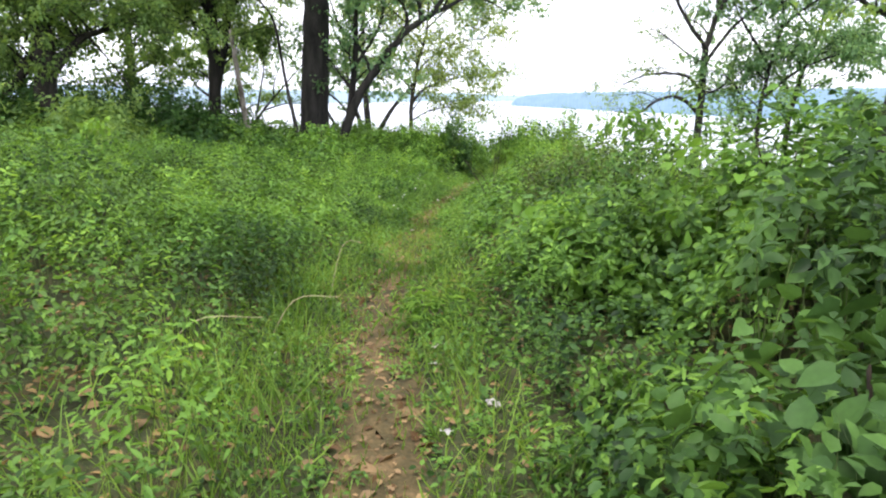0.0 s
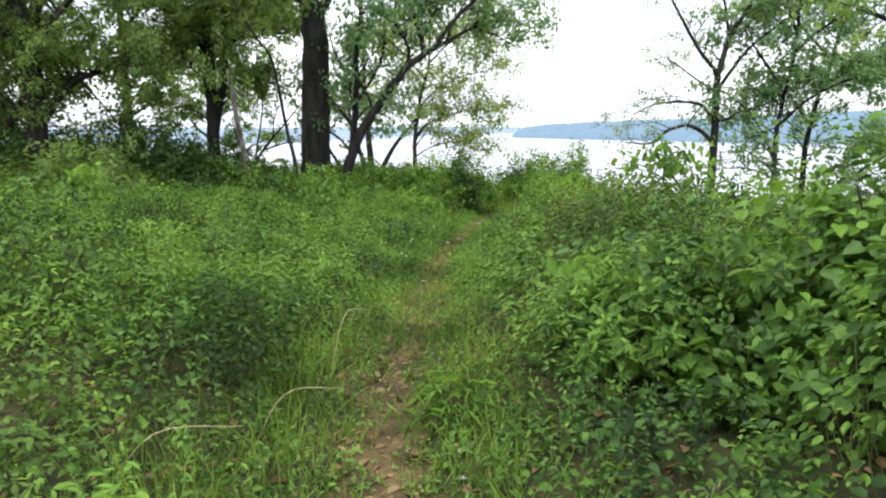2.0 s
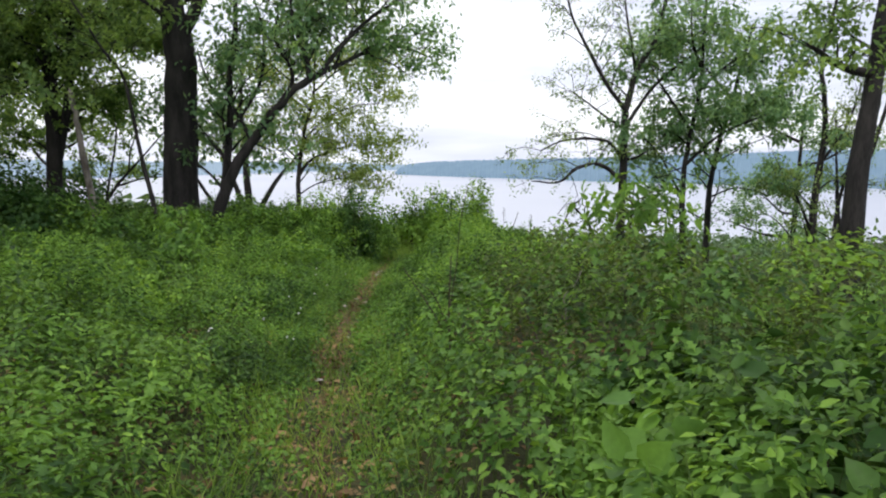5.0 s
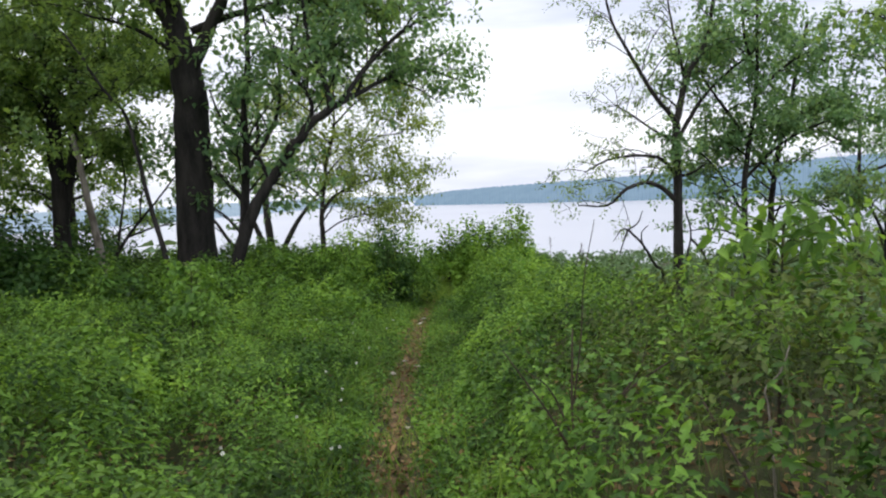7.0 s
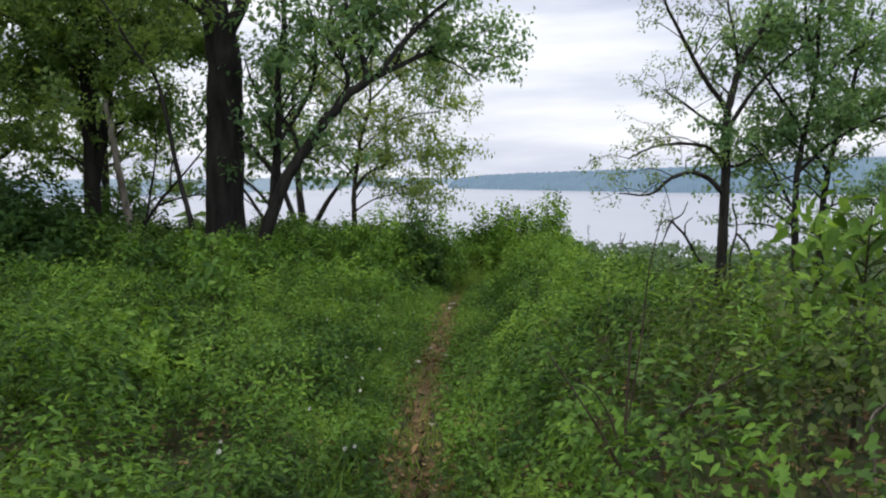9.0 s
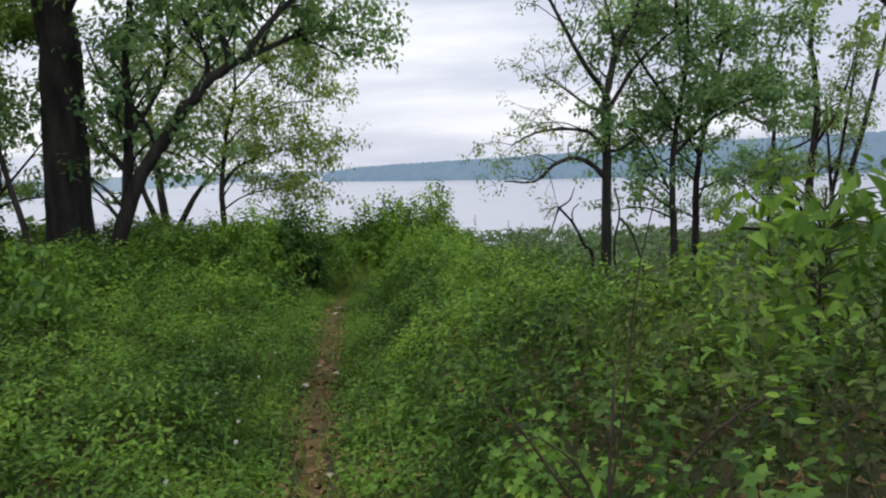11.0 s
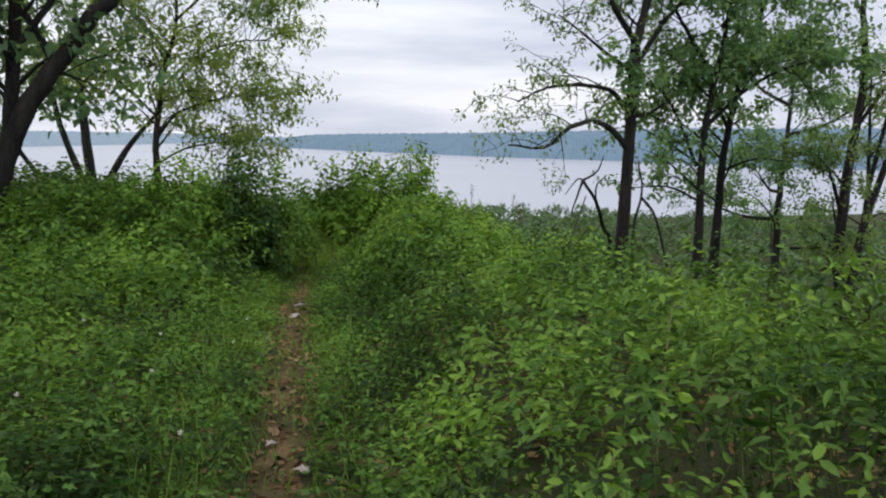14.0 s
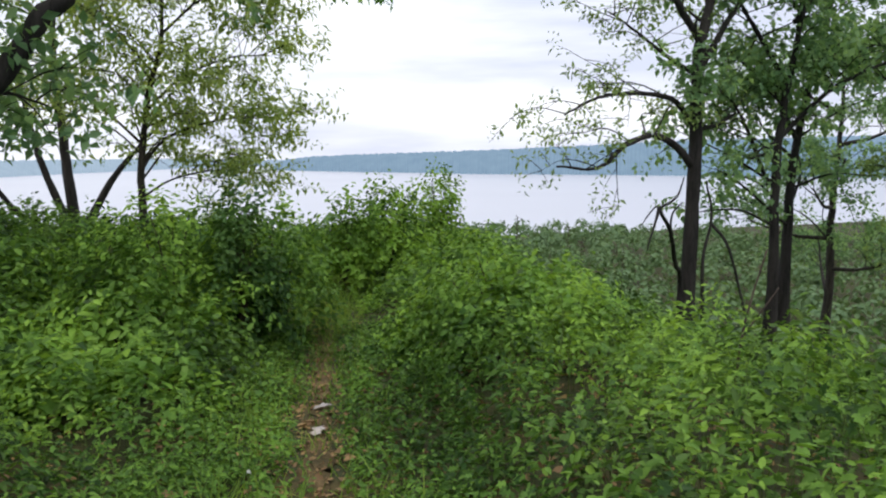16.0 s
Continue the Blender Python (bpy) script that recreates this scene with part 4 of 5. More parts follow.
def sapling(name, label, x, y, top, mat, seed, leaf=0.13, reach=0.55, tiers=7, lean=(0.05, 0.0), slim=0.72, shape="heart", per=3):
    """A young tree: one thin stem, side shoots in tiers, large hanging leaves."""
    rng = np.random.default_rng(seed)
    z = gz(x, y)
    ob = holder(name, x, y, z)
    line = bend([(0, 0, -0.05), (lean[0] * 0.4, lean[1] * 0.4, top * 0.5), (lean[0], lean[1], top * 0.97)], 6)
    v, f = tube_arrays(line, np.linspace(0.016, 0.005, len(line)), 6)
    mesh_object("stem", v, f, M_TWIG, ob)
    wood, at, ax = [], [], []
    for k in range(tiers):
        s = 0.35 + 0.62 * k / max(tiers - 1, 1)
        p = line[int(s * (len(line) - 1))]
        for _ in range(per):
            a = rng.uniform(0, 6.28)
            ln = reach * (1.15 - 0.75 * s) * rng.uniform(0.6, 1.2)
            e = p + np.array([math.cos(a) * ln, math.sin(a) * ln, ln * rng.uniform(0.05, 0.5)])
            wood.append(tube_arrays(np.array([p, (p + e) / 2 + np.array([0, 0, 0.04]), e]), [0.007, 0.005, 0.003], 4))
            at.append(p + (e - p) * 0.45)
            ax.append((e - p) / ln)
    v, f = join_arrays(wood)
    mesh_object("shootwork", v, f, M_STEM, ob)["kind"] = "stuff"
    at, ax = np.array(at), np.array(ax)
    v, f = shoots(rng, at, ax, np.full(len(at), reach * 0.5), 6, shape, leaf, slim, droop=0.55)
    mesh_object("foliage", v, f, mat, ob)["kind"] = "stuff"
    return tagged(ob, label, "sapling")


shrub("shrub", "tall green shrub with a pointed top at the path's end", 4.5, 25.1, 2.15, 0.45, M_FRESH, 101, leaf=0.115, count=260)
shrub("shrub", "broad green shrub at the end of the path", 3.55, 24.6, 1.75, 0.75, M_WEED, 102, leaf=0.115, count=260)
shrub("shrub", "olive green shrub beside the end of the path", 2.9, 23.0, 1.66, 0.62, M_FRESH, 103, leaf=0.115, count=210)
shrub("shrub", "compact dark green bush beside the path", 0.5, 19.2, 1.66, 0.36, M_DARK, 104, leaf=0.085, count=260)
shrub("shrub", "leafy green bush next to the compact bush", 0.95, 19.8, 1.48, 0.50, M_FRESH, 105, leaf=0.085, count=260, deep=1.2)
shrub("shrub", "olive-tinged leafy mound beside the compact bush", -0.1, 19.6, 1.55, 0.85, M_FRESH, 122, leaf=0.085, count=450, deep=1.2)
shrub("shrub", "low olive bush at the edge of the crest", -0.85, 19.8, 1.32, 0.65, M_FRESH, 123, leaf=0.085, count=260, deep=1.2)
shrub("shrub", "olive green bush closing the end of the path", 2.25, 22.8, 1.62, 0.45, M_FRESH, 124, leaf=0.115, count=186)
shrub("shrub", "low green bush past the end of the path", 2.3, 26.0, 1.05, 0.8, M_WEED, 125, leaf=0.115, count=186)
shrub("shrub", "mound of green shrubs under the pale tree", -0.6, 21.5, 1.45, 1.5, M_WEED, 106, leaf=0.085, count=485)
shrub("shrub", "mound of green shrubs near the leaning trunk", -1.9, 19.0, 0.95, 1.3, M_WEED, 107, leaf=0.085, count=364)
shrub("shrub", "light green shrubs beside the path", 2.55, 17.7, 1.05, 0.75, M_FRESH, 108, leaf=0.085, count=364)
shrub("shrub", "green shrubs on the slope's shoulder", 4.2, 20.0, 0.75, 1.1, M_WEED, 109, leaf=0.085, count=364)
shrub("shrub", "bright low shrub by the slender tree", 6.6, 18.2, 0.7, 0.9, M_FRESH, 110, leaf=0.085, count=260)
shrub("shrub", "yellow-green low shrub in the undergrowth", -2.46, 11.6, 0.70, 0.6, M_FRESH, 111, leaf=0.125, slim=0.7, shape="heart", count=120)
shrub("shrub", "tall dense thicket shrub beside the path", 2.2, 4.6, 1.42, 0.80, M_BROAD, 112, leaf=0.10, slim=0.8, shape="heart", count=300, leaves=6)
shrub("shrub", "tall leafy thicket shrub", 3.3, 6.2, 0.95, 1.0, M_WEED, 113, leaf=0.10, count=520, shape="heart", slim=0.75)
shrub("shrub", "low bush of large soft broad leaves by the path", 1.35, 5.3, 0.78, 0.62, M_BROAD, 126, leaf=0.135, count=150, shape="heart", slim=0.85, leaves=5)
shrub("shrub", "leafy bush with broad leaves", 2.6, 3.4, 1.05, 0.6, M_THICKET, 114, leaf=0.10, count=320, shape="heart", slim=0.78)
shrub("shrub", "leafy green thicket by the path", 1.5, 6.4, 0.75, 0.7, M_WEED, 115, leaf=0.09, count=320, shape="heart", slim=0.7)
shrub("shrub", "tangled mound of dark green brambles", -3.0, 6.6, 0.75, 1.0, M_BRAMBLE, 116, leaf=0.06, count=420)
shrub("shrub", "tangled mound of dark green brambles", -4.4, 8.2, 0.85, 1.3, M_BRAMBLE, 117, leaf=0.06, count=520)
shrub("shrub", "leafy green bush on the bank above the path", -0.45, 18.7, 0.85, 0.7, M_FRESH, 120, leaf=0.10, count=320, deep=1.2)
shrub("shrub", "rounded green bush by the bend of the path", -1.4, 17.6, 0.62, 0.7, M_WEED, 121, leaf=0.09, count=300)
shrub("vine", "low vine with large heart-shaped dark green leaves, shade in their colour", 1.45, 2.35, 0.90, 0.50, M_THICKET, 118, leaf=0.13, count=70, shape="heart", slim=0.85, leaves=4, category="vine")
shrub("vine", "low vine with large heart-shaped green leaves", 0.95, 1.95, 0.34, 0.40, M_BROAD, 119, leaf=0.12, count=46, shape="heart", slim=0.85, leaves=4, category="vine")
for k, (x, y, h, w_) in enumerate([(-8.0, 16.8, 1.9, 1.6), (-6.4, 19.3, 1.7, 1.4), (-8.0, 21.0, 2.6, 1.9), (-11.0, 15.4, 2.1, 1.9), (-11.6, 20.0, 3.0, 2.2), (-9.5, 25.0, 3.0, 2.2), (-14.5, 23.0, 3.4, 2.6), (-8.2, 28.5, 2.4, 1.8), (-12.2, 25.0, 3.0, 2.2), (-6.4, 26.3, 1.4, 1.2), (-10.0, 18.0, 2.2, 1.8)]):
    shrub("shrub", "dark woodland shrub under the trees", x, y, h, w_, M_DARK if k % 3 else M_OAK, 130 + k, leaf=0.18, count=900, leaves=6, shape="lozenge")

sapling("sapling", "young tree with large pale hanging leaves beside the path", 2.65, 9.9, 1.58, M_FRESH, 141, leaf=0.14, reach=1.0, tiers=11, per=7, slim=0.52)
sapling("sapling", "young leafy tree in front of the great oak", -2.16, 13.95, 1.38, M_BROAD, 142, leaf=0.11, reach=0.45, tiers=8, per=5)
sapling("sapling", "young broad-leaved tree at the wood's edge", -6.96, 14.8, 1.45, M_FRESH, 143, leaf=0.16, reach=0.7, tiers=6, per=4)
sapling("sapling", "young broad-leaved tree at the wood's edge", -6.0, 13.2, 1.0, M_BROAD, 144, leaf=0.15, reach=0.7, tiers=5, per=4)
sapling("sapling", "young tree with spreading light green leaves", 6.0, 12.2, 1.5, M_FRESH, 145, leaf=0.14, reach=0.8, tiers=6, per=4, slim=0.5)
sapling("sapling", "young tree with spreading light green leaves", 4.4, 13.6, 1.1, M_BROAD, 146, leaf=0.12, reach=0.7, tiers=6, per=4, slim=0.5)

# dead twiggy shrubs that stand clear of the leaves
tree("dead_shrub", "dead shrub of thin dark twigs beside the path",
     [([(0.72, 8.62, -0.2), (0.72, 8.62, 0.15), (0.71, 8.62, 0.42), (0.72, 8.6, 0.80)], 0.010, 0.004, 0),
      ([(0.72, 8.62, 0.42), (0.76, 8.6, 0.75), (0.78, 8.58, 1.05), (0.83, 8.55, 1.33)], 0.0045, 0.0015, 0),
      ([(0.70, 8.62, 0.18), (0.58, 8.6, 0.40), (0.37, 8.6, 0.72)], 0.008, 0.003, 0),
      ([(0.72, 8.62, 0.22), (0.60, 8.6, 0.50), (0.47, 8.6, 0.62)], 0.006, 0.002, 0),
      ([(0.72, 8.62, 0.15), (0.95, 8.65, 0.40), (1.20, 8.7, 0.54), (1.50, 8.7, 0.66)], 0.008, 0.003, 0),
      ([(0.74, 8.62, 0.22), (0.98, 8.6, 0.30), (1.20, 8.6, 0.47)], 0.006, 0.002, 0),
      ([(0.95, 8.65, 0.40), (1.05, 8.6, 0.56), (1.10, 8.6, 0.70)], 0.005, 0.002, 0)],
     M_TWIG, M_SPARSE, 151, category="dead shrub")
tree("dead_stalk", "single dry dark stalk leaning in the undergrowth",
     [([(1.25, 7.6, -0.1), (1.18, 7.8, 0.25), (1.08, 8.05, 0.6)], 0.009, 0.005, 0)], M_TWIG, M_SPARSE, 152, category="stalk")
tree("dead_stalk", "tall thin dry stalk with a forked top",
     [([(2.9, 15.3, -0.8), (2.95, 15.3, 0.1), (3.1, 15.3, 0.62)], 0.009, 0.005, 0), ([(2.97, 15.3, 0.15), (3.2, 15.3, 0.4)], 0.006, 0.003, 0)], M_TWIG, M_SPARSE, 153, category="stalk")
for k, (x, y, dx, dz) in enumerate([(-1.5, 3.9, 0.6, 0.28), (-1.0, 4.4, 0.45, 0.3), (-0.75, 5.4, 0.25, 0.4), (1.9, 12.5, 0.15, 0.7), (2.4, 8.0, 0.1, 0.75)]):
    z = gz(x, y)
    tree("dry_grass_stalk", "long arching straw-coloured grass stalk", [([(x, y, z - 0.02), (x + dx * 0.4, y + 0.05, z + dz), (x + dx, y + 0.1, z + dz * 1.05)], 0.004, 0.002, 0)], M_STRAW, M_SPARSE, 160 + k, category="grass stalk")


tree("pale_twig", "crooked bleached twig caught in the brambles",
     [([(1.44, 8.05, -0.12), (1.42, 8.08, 0.45), (1.40, 8.08, 0.58), (1.47, 8.08, 0.65), (1.53, 8.1, 0.76)], 0.006, 0.003, 0)], M_DEAD, M_SPARSE, 170, category="twig")
sapling("seedling", "small lime-green seedling at the path's edge", 0.75, 3.2, 0.42, M_FRESH, 171, leaf=0.055, reach=0.16, tiers=7, per=3, slim=0.6, shape="oval")
shrub("grass_tuft", "bright tuft of broad grass on the path", 0.02, 4.65, 0.20, 0.14, M_FRESH, 172, leaf=0.12, slim=0.14, shape="oval", count=26, leaves=6, stems=3, category="grass tuft")
shrub("fern_clump", "upright bright green herb clump by the path", 1.05, 2.9, 0.42, 0.30, M_FRESH, 173, leaf=0.10, slim=0.24, shape="oval", count=60, leaves=9, stems=6, category="herb")


def weed_stalk(x, y, top, seed):
    """A dry weed stalk with a loose seed head."""
    rng = np.random.default_rng(seed)
    z = gz(x, y)
    ob = holder("dry_weed", x, y, z)
    v, f = tube_arrays(bend([(0, 0, -0.02), (0.02, 0, top * 0.5), (0.05, 0.02, top)], 4), np.linspace(0.006, 0.003, 9), 5)
    mesh_object("stalk", v, f, M_TWIG, ob)
    at = np.stack([rng.uniform(0.0, 0.08, 26), rng.uniform(-0.03, 0.05, 26), top * rng.uniform(0.72, 1.0, 26)], -1)
    v, f = leaf_arrays("lozenge", at, rng.normal(0, 1, (26, 3)) + np.array([0, 0, 0.8]), rng.normal(0, 1, (26, 3)), np.full(26, 0.045), np.full(26, 0.014))
    mesh_object("seed_head", v, f, M_TWIG, ob)["kind"] = "stuff"
    return tagged(ob, "tall dry weed stalk with a brown seed head", "weed", "dry weeds on the crest")


for k, (x, y, top) in enumerate([(5.0, 21.0, 1.35), (4.4, 21.4, 1.3), (5.5, 20.4, 1.25), (4.75, 20.2, 1.2)]):
    weed_stalk(x, y, top, 180 + k)


# ---- herbs standing clear of the cover ----
def tall_herb(label, top, mat, seed, shape, leaf, slim, pairs):
    """One upright stem with leaves in crossed pairs, smaller towards the tip."""
    rng = np.random.default_rng(seed)
    ob = holder("tall_herb", 0, 0, 0)
    line = bend([(0, 0, -0.05), (0.03, 0.01, top * 0.5), (0.06, -0.03, top)], 5)
    v, f = tube_arrays(line, np.linspace(0.006, 0.002, len(line)), 5)
    mesh_object("stem", v, f, M_STEM, ob)
    u = np.repeat(np.linspace(0.3, 1.0, pairs), 4)
    k = np.arange(len(u))
    a = k * np.pi / 2 + (k // 4) * 0.7 + rng.normal(0, 0.25, len(u))
    at = np.stack([np.interp(u, np.linspace(0, 1, len(line)), line[:, i]) for i in range(3)], -1)
    d = np.stack([np.cos(a), np.sin(a), rng.uniform(-0.25, 0.45, len(u))], -1)
    size = leaf * (1.25 - 0.75 * u) * rng.uniform(0.75, 1.15, len(u))
    v, f = leaf_arrays(shape, at, d, np.array([0, 0, 1.0]) + rng.normal(0, 0.25, d.shape), size, size * slim)
    mesh_object("foliage", v, f, mat, ob)["kind"] = "stuff"
    return tagged(ob, label, "herb", "tall herbs in the undergrowth")


HERBS = [tall_herb("upright light green herb with pointed leaves", 0.9, M_FRESH, 301, "oval", 0.095, 0.36, 9),
         tall_herb("upright leafy weed with narrow green leaves", 1.0, M_WEED, 302, "oval", 0.11, 0.26, 11),
         tall_herb("young bramble shoot with broad green leaves", 0.85, M_BROAD, 303, "heart", 0.09, 0.74, 8),
         tall_herb("slender sprig with small bright leaves", 0.95, M_FRESH, 304, "oval", 0.065, 0.55, 12)]
rng = np.random.default_rng(305)
for k in range(150):
    y = 3.0 + 18.0 * rng.uniform(0, 1) ** 1.1
    away = 0.55 + 3.6 * rng.uniform(0, 1) ** 1.2
    x = float(path_x(y)) + (away if k % 2 else -away)
    if k % 2:
        y = max(y, 5.6 + 0.02 * k)
        x = float(path_x(y)) + away
    grow = min(float(plant_h(x, y)) + rng.uniform(0.06, 0.20), 0.72 if k % 2 else 0.85) / 0.95
    m = pose(x, y, gz(x, y), rng.uniform(-9, 9), rng.uniform(-9, 9), rng.uniform(0, 360)) @ Matrix.Scale(grow, 4)
    if k < 4:
        HERBS[k].matrix_world = m
    else:
        copy_thing(HERBS[k % 4], m)


# ---- undergrowth ----
def field(rng, x0, x1, y0, y1, per_m2):
    n = int((x1 - x0) * (y1 - y0) * per_m2)
    return rng.uniform(x0, x1, n), rng.uniform(y0, y1, n)


def undergrowth(name, label, seed, areas, kind, mat, shape, leaf, slim, count, reach, upright, low=0.3, stalks=0.0):
    """Shoots of one kind of plant through the depth of its clumps, thickest near the top, leaning outwards."""
    rng = np.random.default_rng(seed)
    at, ax, sz = [], [], []
    for x0, x1, y0, y1, dens, grow in areas:
        x, y = field(rng, x0, x1, y0, y1, dens)
        h = plant_h(x, y)
        mine = np.where((KIND[cell(x, y)] == kind) | (kind < 0), 1.0, 0.12)
        keep = (h > 0.07) & (rng.uniform(0, 1, len(x)) < mine) & (rng.uniform(0, 1, len(x)) < np.clip(h / 0.25, 0.6, 1))
        if kind >= 0:
            keep &= ~((x > np.where(y < 10.3, 1.0, 2.6)) & (x < 6.0) & (y > 6.9) & (y < 12.2) & (rng.uniform(0, 1, len(x)) < 0.75))
            keep &= ~((x > 0.7) & (x < 5.5) & (y > 1.2) & (y < 4.5) & (rng.uniform(0, 1, len(x)) < 0.85))
        x, y, h = x[keep], y[keep], h[keep]
        u = 1 - (1 - low) * rng.uniform(0, 1, len(x)) ** 2.0
        u = np.where(rng.uniform(0, 1, len(x)) < 0.06, rng.uniform(0.95, 1.15, len(x)), u)
        z = ground_z(x, y) + np.maximum(h * u - reach * grow * 0.6, 0.02)
        out = np.stack([plant_h(x - 0.12, y) - plant_h(x + 0.12, y), plant_h(x, y - 0.12) - plant_h(x, y + 0.12)], -1) * 1.6
        at.append(np.stack([x, y, z], -1))
        ax.append(np.stack([out[:, 0] + rng.normal(0, 0.4, len(x)), out[:, 1] + rng.normal(0, 0.4, len(x)), np.full(len(x), upright)], -1))
        sz.append(np.full(len(x), grow) * (0.6 + 0.4 * np.clip(h / 0.5, 0, 1)))
    at, ax, sz = np.concatenate(at), np.concatenate(ax), np.concatenate(sz)
    v, f = shoots(rng, at, ax, reach * sz, count, shape, leaf * sz, slim)
    if stalks:
        some = rng.uniform(0, 1, len(at)) < stalks
        foot, tip = at[some].copy(), at[some] + rows_norm(ax[some]) * (reach * sz[some])[:, None]
        foot[:, 2] = ground_z(foot[:, 0], foot[:, 1])
        foot[:, :2] -= ax[some][:, :2] * 0.08
        go = tip - foot
        ln = np.linalg.norm(go, axis=1)
        STALKS.append(leaf_arrays("blade", foot, go, rng.normal(0, 1, go.shape), ln, np.full(len(ln), 0.007)))
    return tagged(mesh_object(name, v, f, mat), label, "undergrowth", kind="stuff")


STALKS = []
NEAR = [(-5, 5.5, 1.2, 17, 106, 0.89)]
MID = [(-5, 6.5, 17, 27.5, 80, 1.15), (-11, -5, 4, 27, 44, 1.5), (5.5, 12, 4, 24, 44, 1.5), (6.5, 16, 20, 27, 34, 1.6), (-4, 6, 27.5, 33, 34, 1.6), (12, 17, 8, 20, 20, 1.8),
       (4, 30, 27.5, 50, 6, 3.2), (16, 30, 12, 27.5, 7, 2.6), (-11, 14, -7, 1.2, 12, 2.0), (-16, -11, -7, 27, 10, 2.2), (14, 19, -7, 8, 9, 2.2), (-11, -5, 1.2, 4, 24, 1.6), (5.5, 14, 1.2, 4, 24, 1.6)]
undergrowth("bramble_cover", "dense knee-high brambles covering the hilltop", 201, NEAR, 0, M_BRAMBLE, "oval", 0.068, 0.52, 9, 0.17, 0.7, stalks=0.25)
undergrowth("weed_cover", "tall leafy green weeds with narrow pointed leaves", 202, NEAR, 1, M_WEED, "oval", 0.092, 0.32, 9, 0.24, 1.3, stalks=0.6)
undergrowth("seedling_cover", "patches of bright fresh green seedlings", 203, NEAR, 2, M_FRESH, "oval", 0.076, 0.46, 9, 0.18, 0.9, stalks=0.3)
undergrowth("broadleaf_cover", "broad-leaved green herbs among the brambles", 207, NEAR, 3, M_BROAD, "lobed", 0.085, 0.80, 7, 0.18, 0.8, stalks=0.3)
undergrowth("dull_bramble_cover", "dull olive brambles with dry stems beside the sapling", 209, [(0.9, 6.0, 6.7, 10.4, 68, 1.0), (2.5, 6.0, 10.4, 12.4, 62, 1.1)], -1, M_DULL, "oval", 0.058, 0.5, 9, 0.17, 0.7, stalks=0.2)
undergrowth("bramble_cover", "dense brambles farther along the hilltop and slopes", 204, MID, 0, M_BRAMBLE, "lozenge", 0.090, 0.70, 8, 0.2, 0.7)
undergrowth("weed_cover", "leafy weeds farther along the hilltop and slopes", 205, MID, 1, M_WEED, "lozenge", 0.110, 0.44, 8, 0.26, 1.2)
undergrowth("seedling_cover", "bright seedlings farther along the hilltop", 206, MID, 2, M_FRESH, "lozenge", 0.095, 0.66, 7, 0.2, 0.9)
undergrowth("broadleaf_cover", "broad-leaved herbs farther along the hilltop", 208, MID, 3, M_BROAD, "lozenge", 0.11, 0.8, 6, 0.2, 0.8)

undergrowth("herb_cover", "low leafy herbs along the edge of the path", 210, [(0.5, 1.4, 2.4, 6.0, 120, 0.8)], -1, M_BROAD, "oval", 0.070, 0.5, 7, 0.13, 0.9, stalks=0.3)

undergrowth("herb_cover", "leafy green herbs on the bank beside the path", 211, [(-2.0, -0.35, 5.0, 10.5, 90, 0.9), (-1.8, 0.1, 10.5, 16.5, 80, 0.95)], -1, M_WEED, "oval", 0.075, 0.45, 8, 0.17, 1.0, stalks=0.3)
undergrowth("thicket_cover", "dense dark green thicket with broad shade-coloured leaves beside the path", 212, [(0.62, 5.5, 1.0, 4.6, 84, 1.0)], -1, M_THICKET, "oval", 0.090, 0.60, 8, 0.19, 0.8, low=0.55, stalks=0.5)

v, f = join_arrays(STALKS)
tagged(mesh_object("plant_stalks", v, f, M_STEM), "thin green stalks of the herbs and brambles", "stalks", kind="stuff")

# grass along and in the path
rng = np.random.default_rng(210)
gxs, gys = field(rng, -2.2, 1.6, 1.0, 25.0, 900)
gd = gxs
gxs = gxs + path_x(gys)
side_p = np.where(gd < 0, np.exp(-(np.clip(-gd - 0.4 + 0.16 * smooth(5, 7, gys), 0, 9) / (0.62 - 0.36 * smooth(5, 7, gys))) ** 2), np.exp(-(np.clip(gd - 0.30 + 0.10 * smooth(6, 8, gys), 0, 9) / (0.30 - 0.12 * smooth(8, 11, gys))) ** 2))
chance = side_p * (0.22 + 0.78 * smooth(-0.02, 0.24, np.abs(gd) + 0.10 * wave(gxs, gys, 0.5) + 0.30 * smooth(5.0, 6.5, gys) * (1 - smooth(9.5, 11.5, gys)) + 0.3 * smooth(17.5, 20.5, gys))) * np.clip(0.75 + 0.5 * wave(gxs, gys, 0.8, 3), 0.15, 1) * (1.0 - 0.1 * smooth(9, 14, gys))
keep = rng.uniform(0, 1, len(gxs)) < chance
gxs, gys, gd = gxs[keep], gys[keep], gd[keep]
tall = rng.uniform(0.12, 0.42, len(gxs)) * (0.35 + 0.65 * np.maximum(smooth(0.15, 0.6, np.abs(gd)), smooth(19, 22, gys)))
gat = np.stack([gxs, gys, ground_z(gxs, gys) - 0.01], -1)
gdir = np.stack([rng.normal(0, 0.45, len(gxs)), rng.normal(0, 0.45, len(gxs)), np.full(len(gxs), 1.0)], -1)
gup = np.stack([rng.normal(0, 1, len(gxs)), rng.normal(0, 1, len(gxs)), rng.normal(0, 0.2, len(gxs))], -1)
v, f = leaf_arrays("blade", gat, gdir, gup, tall, np.full(len(gxs), 0.007) * rng.uniform(0.7, 1.5, len(gxs)))
tagged(mesh_object("grass", v, f, M_GRASS), "soft green grass along the footpath's edges", "grass", kind="stuff")


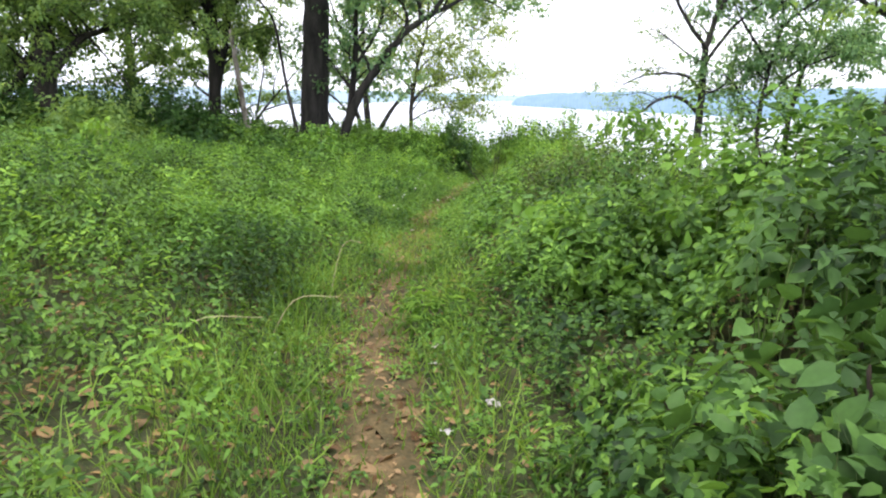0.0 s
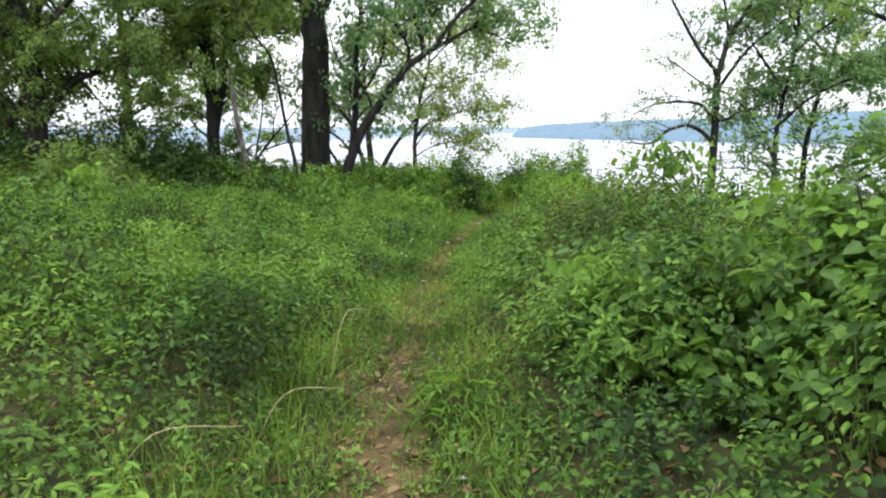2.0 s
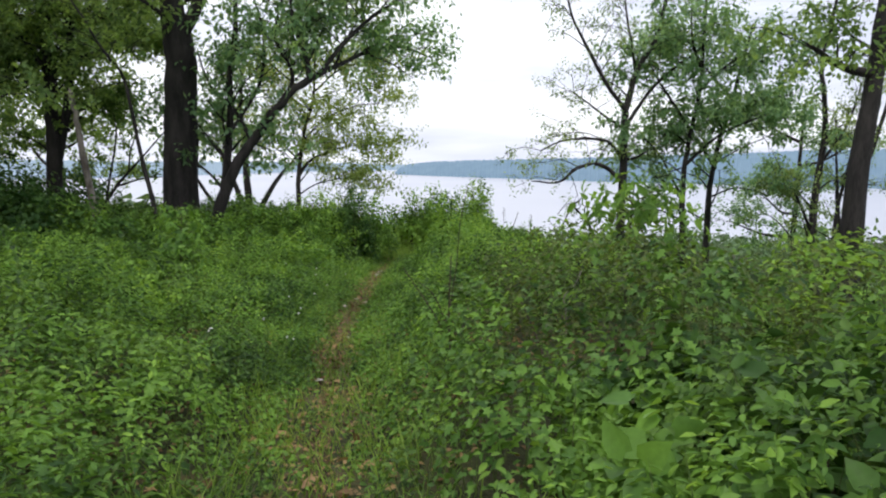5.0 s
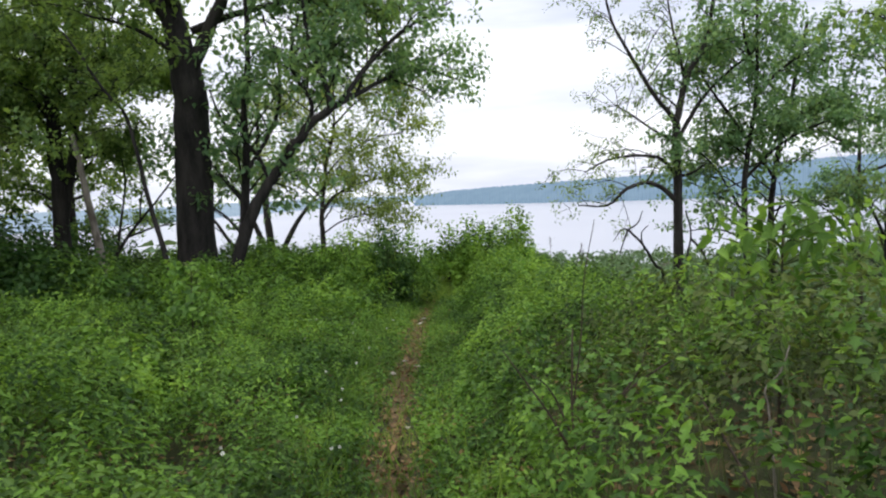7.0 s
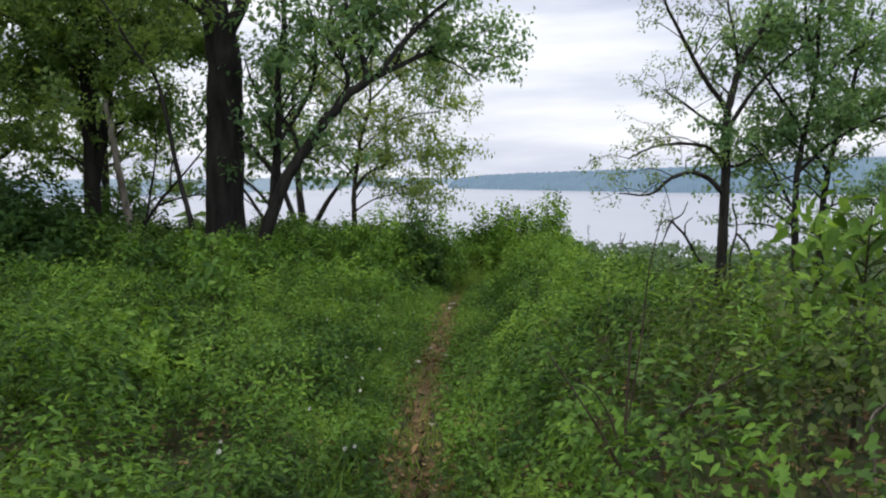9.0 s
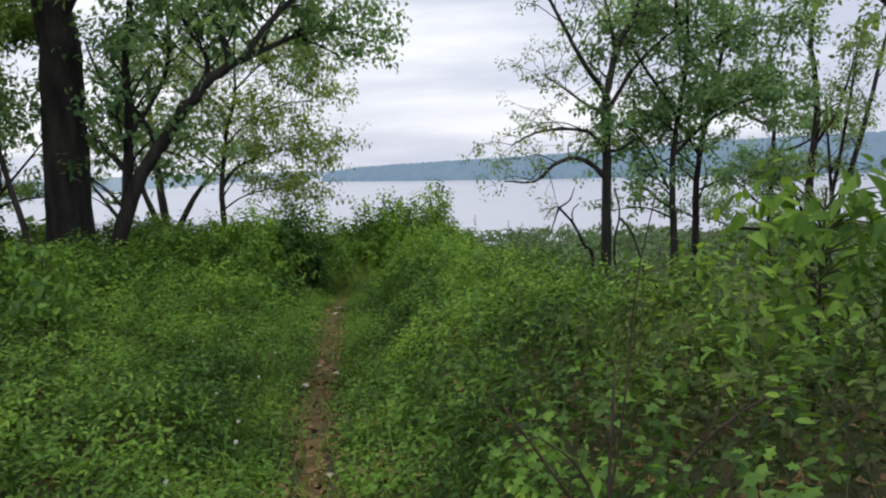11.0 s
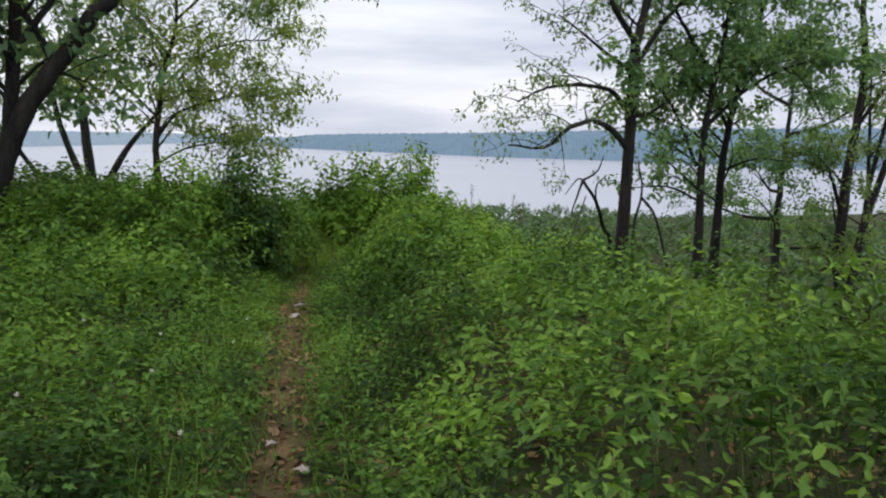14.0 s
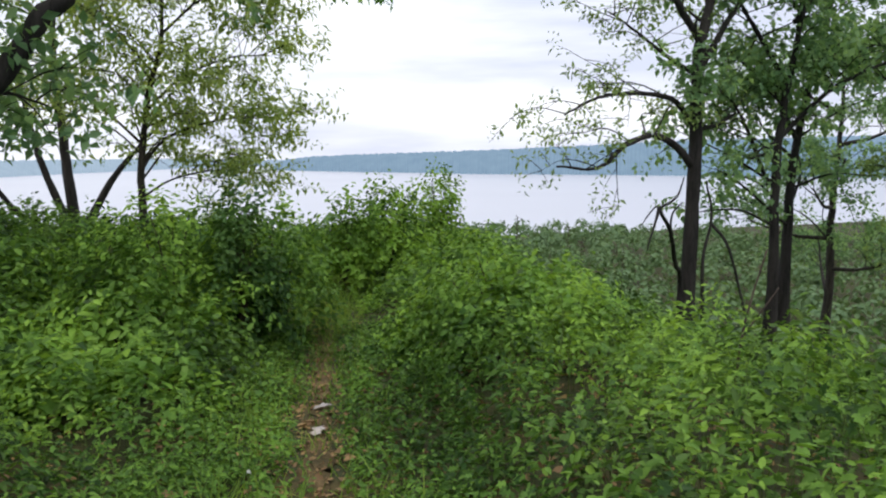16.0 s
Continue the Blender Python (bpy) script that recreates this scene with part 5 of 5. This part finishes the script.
# ---- litter and flowers ----
rng = np.random.default_rng(220)
n = 4200
ly = rng.uniform(1.2, 24, n)
lx = path_x(ly) + rng.normal(0, 0.20, n)
near_start = (ly < 5.5) & (rng.uniform(0, 1, n) < 0.4)
lx = np.where(near_start, lx + rng.uniform(0.1, 0.8, n), lx)
lat = np.stack([lx, ly, ground_z(lx, ly) + 0.022], -1)
ld = np.stack([rng.normal(0, 1, n), rng.normal(0, 1, n), rng.normal(0, 0.25, n)], -1)
lu = np.stack([rng.normal(0, 0.35, n), rng.normal(0, 0.35, n), np.ones(n)], -1)
ls = rng.uniform(0.014, 0.05, n)
v, f = leaf_arrays("lobed", lat, ld, lu, ls, ls * 0.6)
tagged(mesh_object("leaf_litter", v, f, M_DRYLEAF), "brown dry fallen leaves strewn over the path", "leaf litter", kind="stuff")


# sprigs of clover and seedlings in the trodden earth
rng = np.random.default_rng(224)
n = 900
ly = rng.uniform(1.4, 21, n)
lx = path_x(ly) + rng.choice([-1.0, 1.0], n) * rng.triangular(0.0, 0.24, 0.34, n)
lat = np.stack([lx, ly, ground_z(lx, ly) + 0.01], -1)
ld = np.stack([rng.normal(0, 0.3, n), rng.normal(0, 0.3, n), np.ones(n)], -1)
v, f = shoots(rng, lat, ld, rng.uniform(0.03, 0.09, n), 6, "oval", 0.042, 0.6)
tagged(mesh_object("path_sprigs", v, f, M_WEED), "small green sprigs rooted in the trodden path", "seedlings", kind="stuff")


# low herbs that close over the earth on both sides of the path
n = 3000
ly = rng.uniform(8.5, 20, n)
lx = path_x(ly) + rng.choice([-1.0, 1.0], n) * rng.uniform(0.19, 1.05, n)
lat = np.stack([lx, ly, ground_z(lx, ly) + 0.02], -1)
ld = np.stack([rng.normal(0, 0.35, n), rng.normal(0, 0.35, n), np.ones(n)], -1)
v, f = shoots(rng, lat, ld, rng.uniform(0.07, 0.20, n), 7, "oval", 0.062, 0.46)
tagged(mesh_object("low_herbs", v, f, M_WEED), "low green herbs growing close along the path", "herbs", kind="stuff")


# old leaves on the earth under the plants
n = 9000
ly, lx = rng.uniform(1.0, 19, n), rng.uniform(-3.5, 4.5, n)
lat = np.stack([lx, ly, ground_z(lx, ly) + 0.018], -1)
ld = np.stack([rng.normal(0, 1, n), rng.normal(0, 1, n), rng.normal(0, 0.3, n)], -1)
lu = np.stack([rng.normal(0, 0.4, n), rng.normal(0, 0.4, n), np.ones(n)], -1)
ls = rng.uniform(0.04, 0.10, n)
v, f = leaf_arrays("oval", lat, ld, lu, ls, ls * 0.55)
tagged(mesh_object("old_leaves", v, f, M_DRYLEAF), "brown rotting leaves on the earth beneath the undergrowth", "leaf litter", kind="stuff")


def fallen_leaf(x, y, size, turn, mat=M_PALELEAF):
    v, f = leaf_arrays("lobed", np.zeros((1, 3)), np.array([[1.0, 0, 0.12]]), np.array([[0.1, 0.2, 1.0]]), np.array([size]), np.array([size * 0.75]))
    ob = mesh_object("fallen_leaf", v, f, mat)
    mod = ob.modifiers.new("thickness", "SOLIDIFY")
    mod.thickness = 0.0015
    ob.matrix_world = pose(x, y, gz(x, y) + 0.03, 6, -8, turn)
    return tagged(ob, "bleached curled fallen leaf lying on the path", "leaf", "leaves on the path")


for k, (x, y, s) in enumerate([(0.86, 17.15, 0.15), (0.78, 16.6, 0.14), (0.1, 12.6, 0.09), (0.42, 13.0, 0.09), (0.3, 13.4, 0.08),
                               (0.08, 3.25, 0.09), (0.0, 4.05, 0.08), (0.02, 4.3, 0.10), (-0.9, 4.2, 0.06), (0.35, 3.4, 0.10), (-0.2, 8.9, 0.08), (0.05, 10.6, 0.08)]):
    fallen_leaf(x, y, s, 57 * k)


def clover_flower():
    """A white clover: thin stalk and a round head of florets."""
    ob = holder("clover_flower", 0, 0, 0)
    v, f = tube_arrays(bend([(0, 0, -0.01), (0.01, 0, 0.10), (0.0, 0.01, 0.20)], 3), np.linspace(0.0025, 0.0018, 7), 5)
    mesh_object("stalk", v, f, M_STEM, ob)
    rng = np.random.default_rng(5)
    u = rows_norm(rng.normal(0, 1, (40, 3)))
    v, f = leaf_arrays("lozenge", np.array([0, 0.01, 0.205]) + u * 0.003, u, rng.normal(0, 1, (40, 3)), np.full(40, 0.010), np.full(40, 0.005))
    mesh_object("head", v, f, M_WHITE, ob)
    return tagged(ob, "small white clover flower in the grass by the path", "flower", "clover flowers beside the path")


rng = np.random.default_rng(230)
first = clover_flower()
first.location = (-0.45, 9.6, gz(-0.45, 9.6))
for k in range(15):
    y = rng.uniform(8.8, 15.5)
    x = float(path_x(y)) - rng.uniform(0.35, 1.3)
    copy_thing(first, pose(x, y, gz(x, y) + float(plant_h(x, y)) * 0.55, rng.uniform(-12, 12), rng.uniform(-12, 12), rng.uniform(0, 360)))
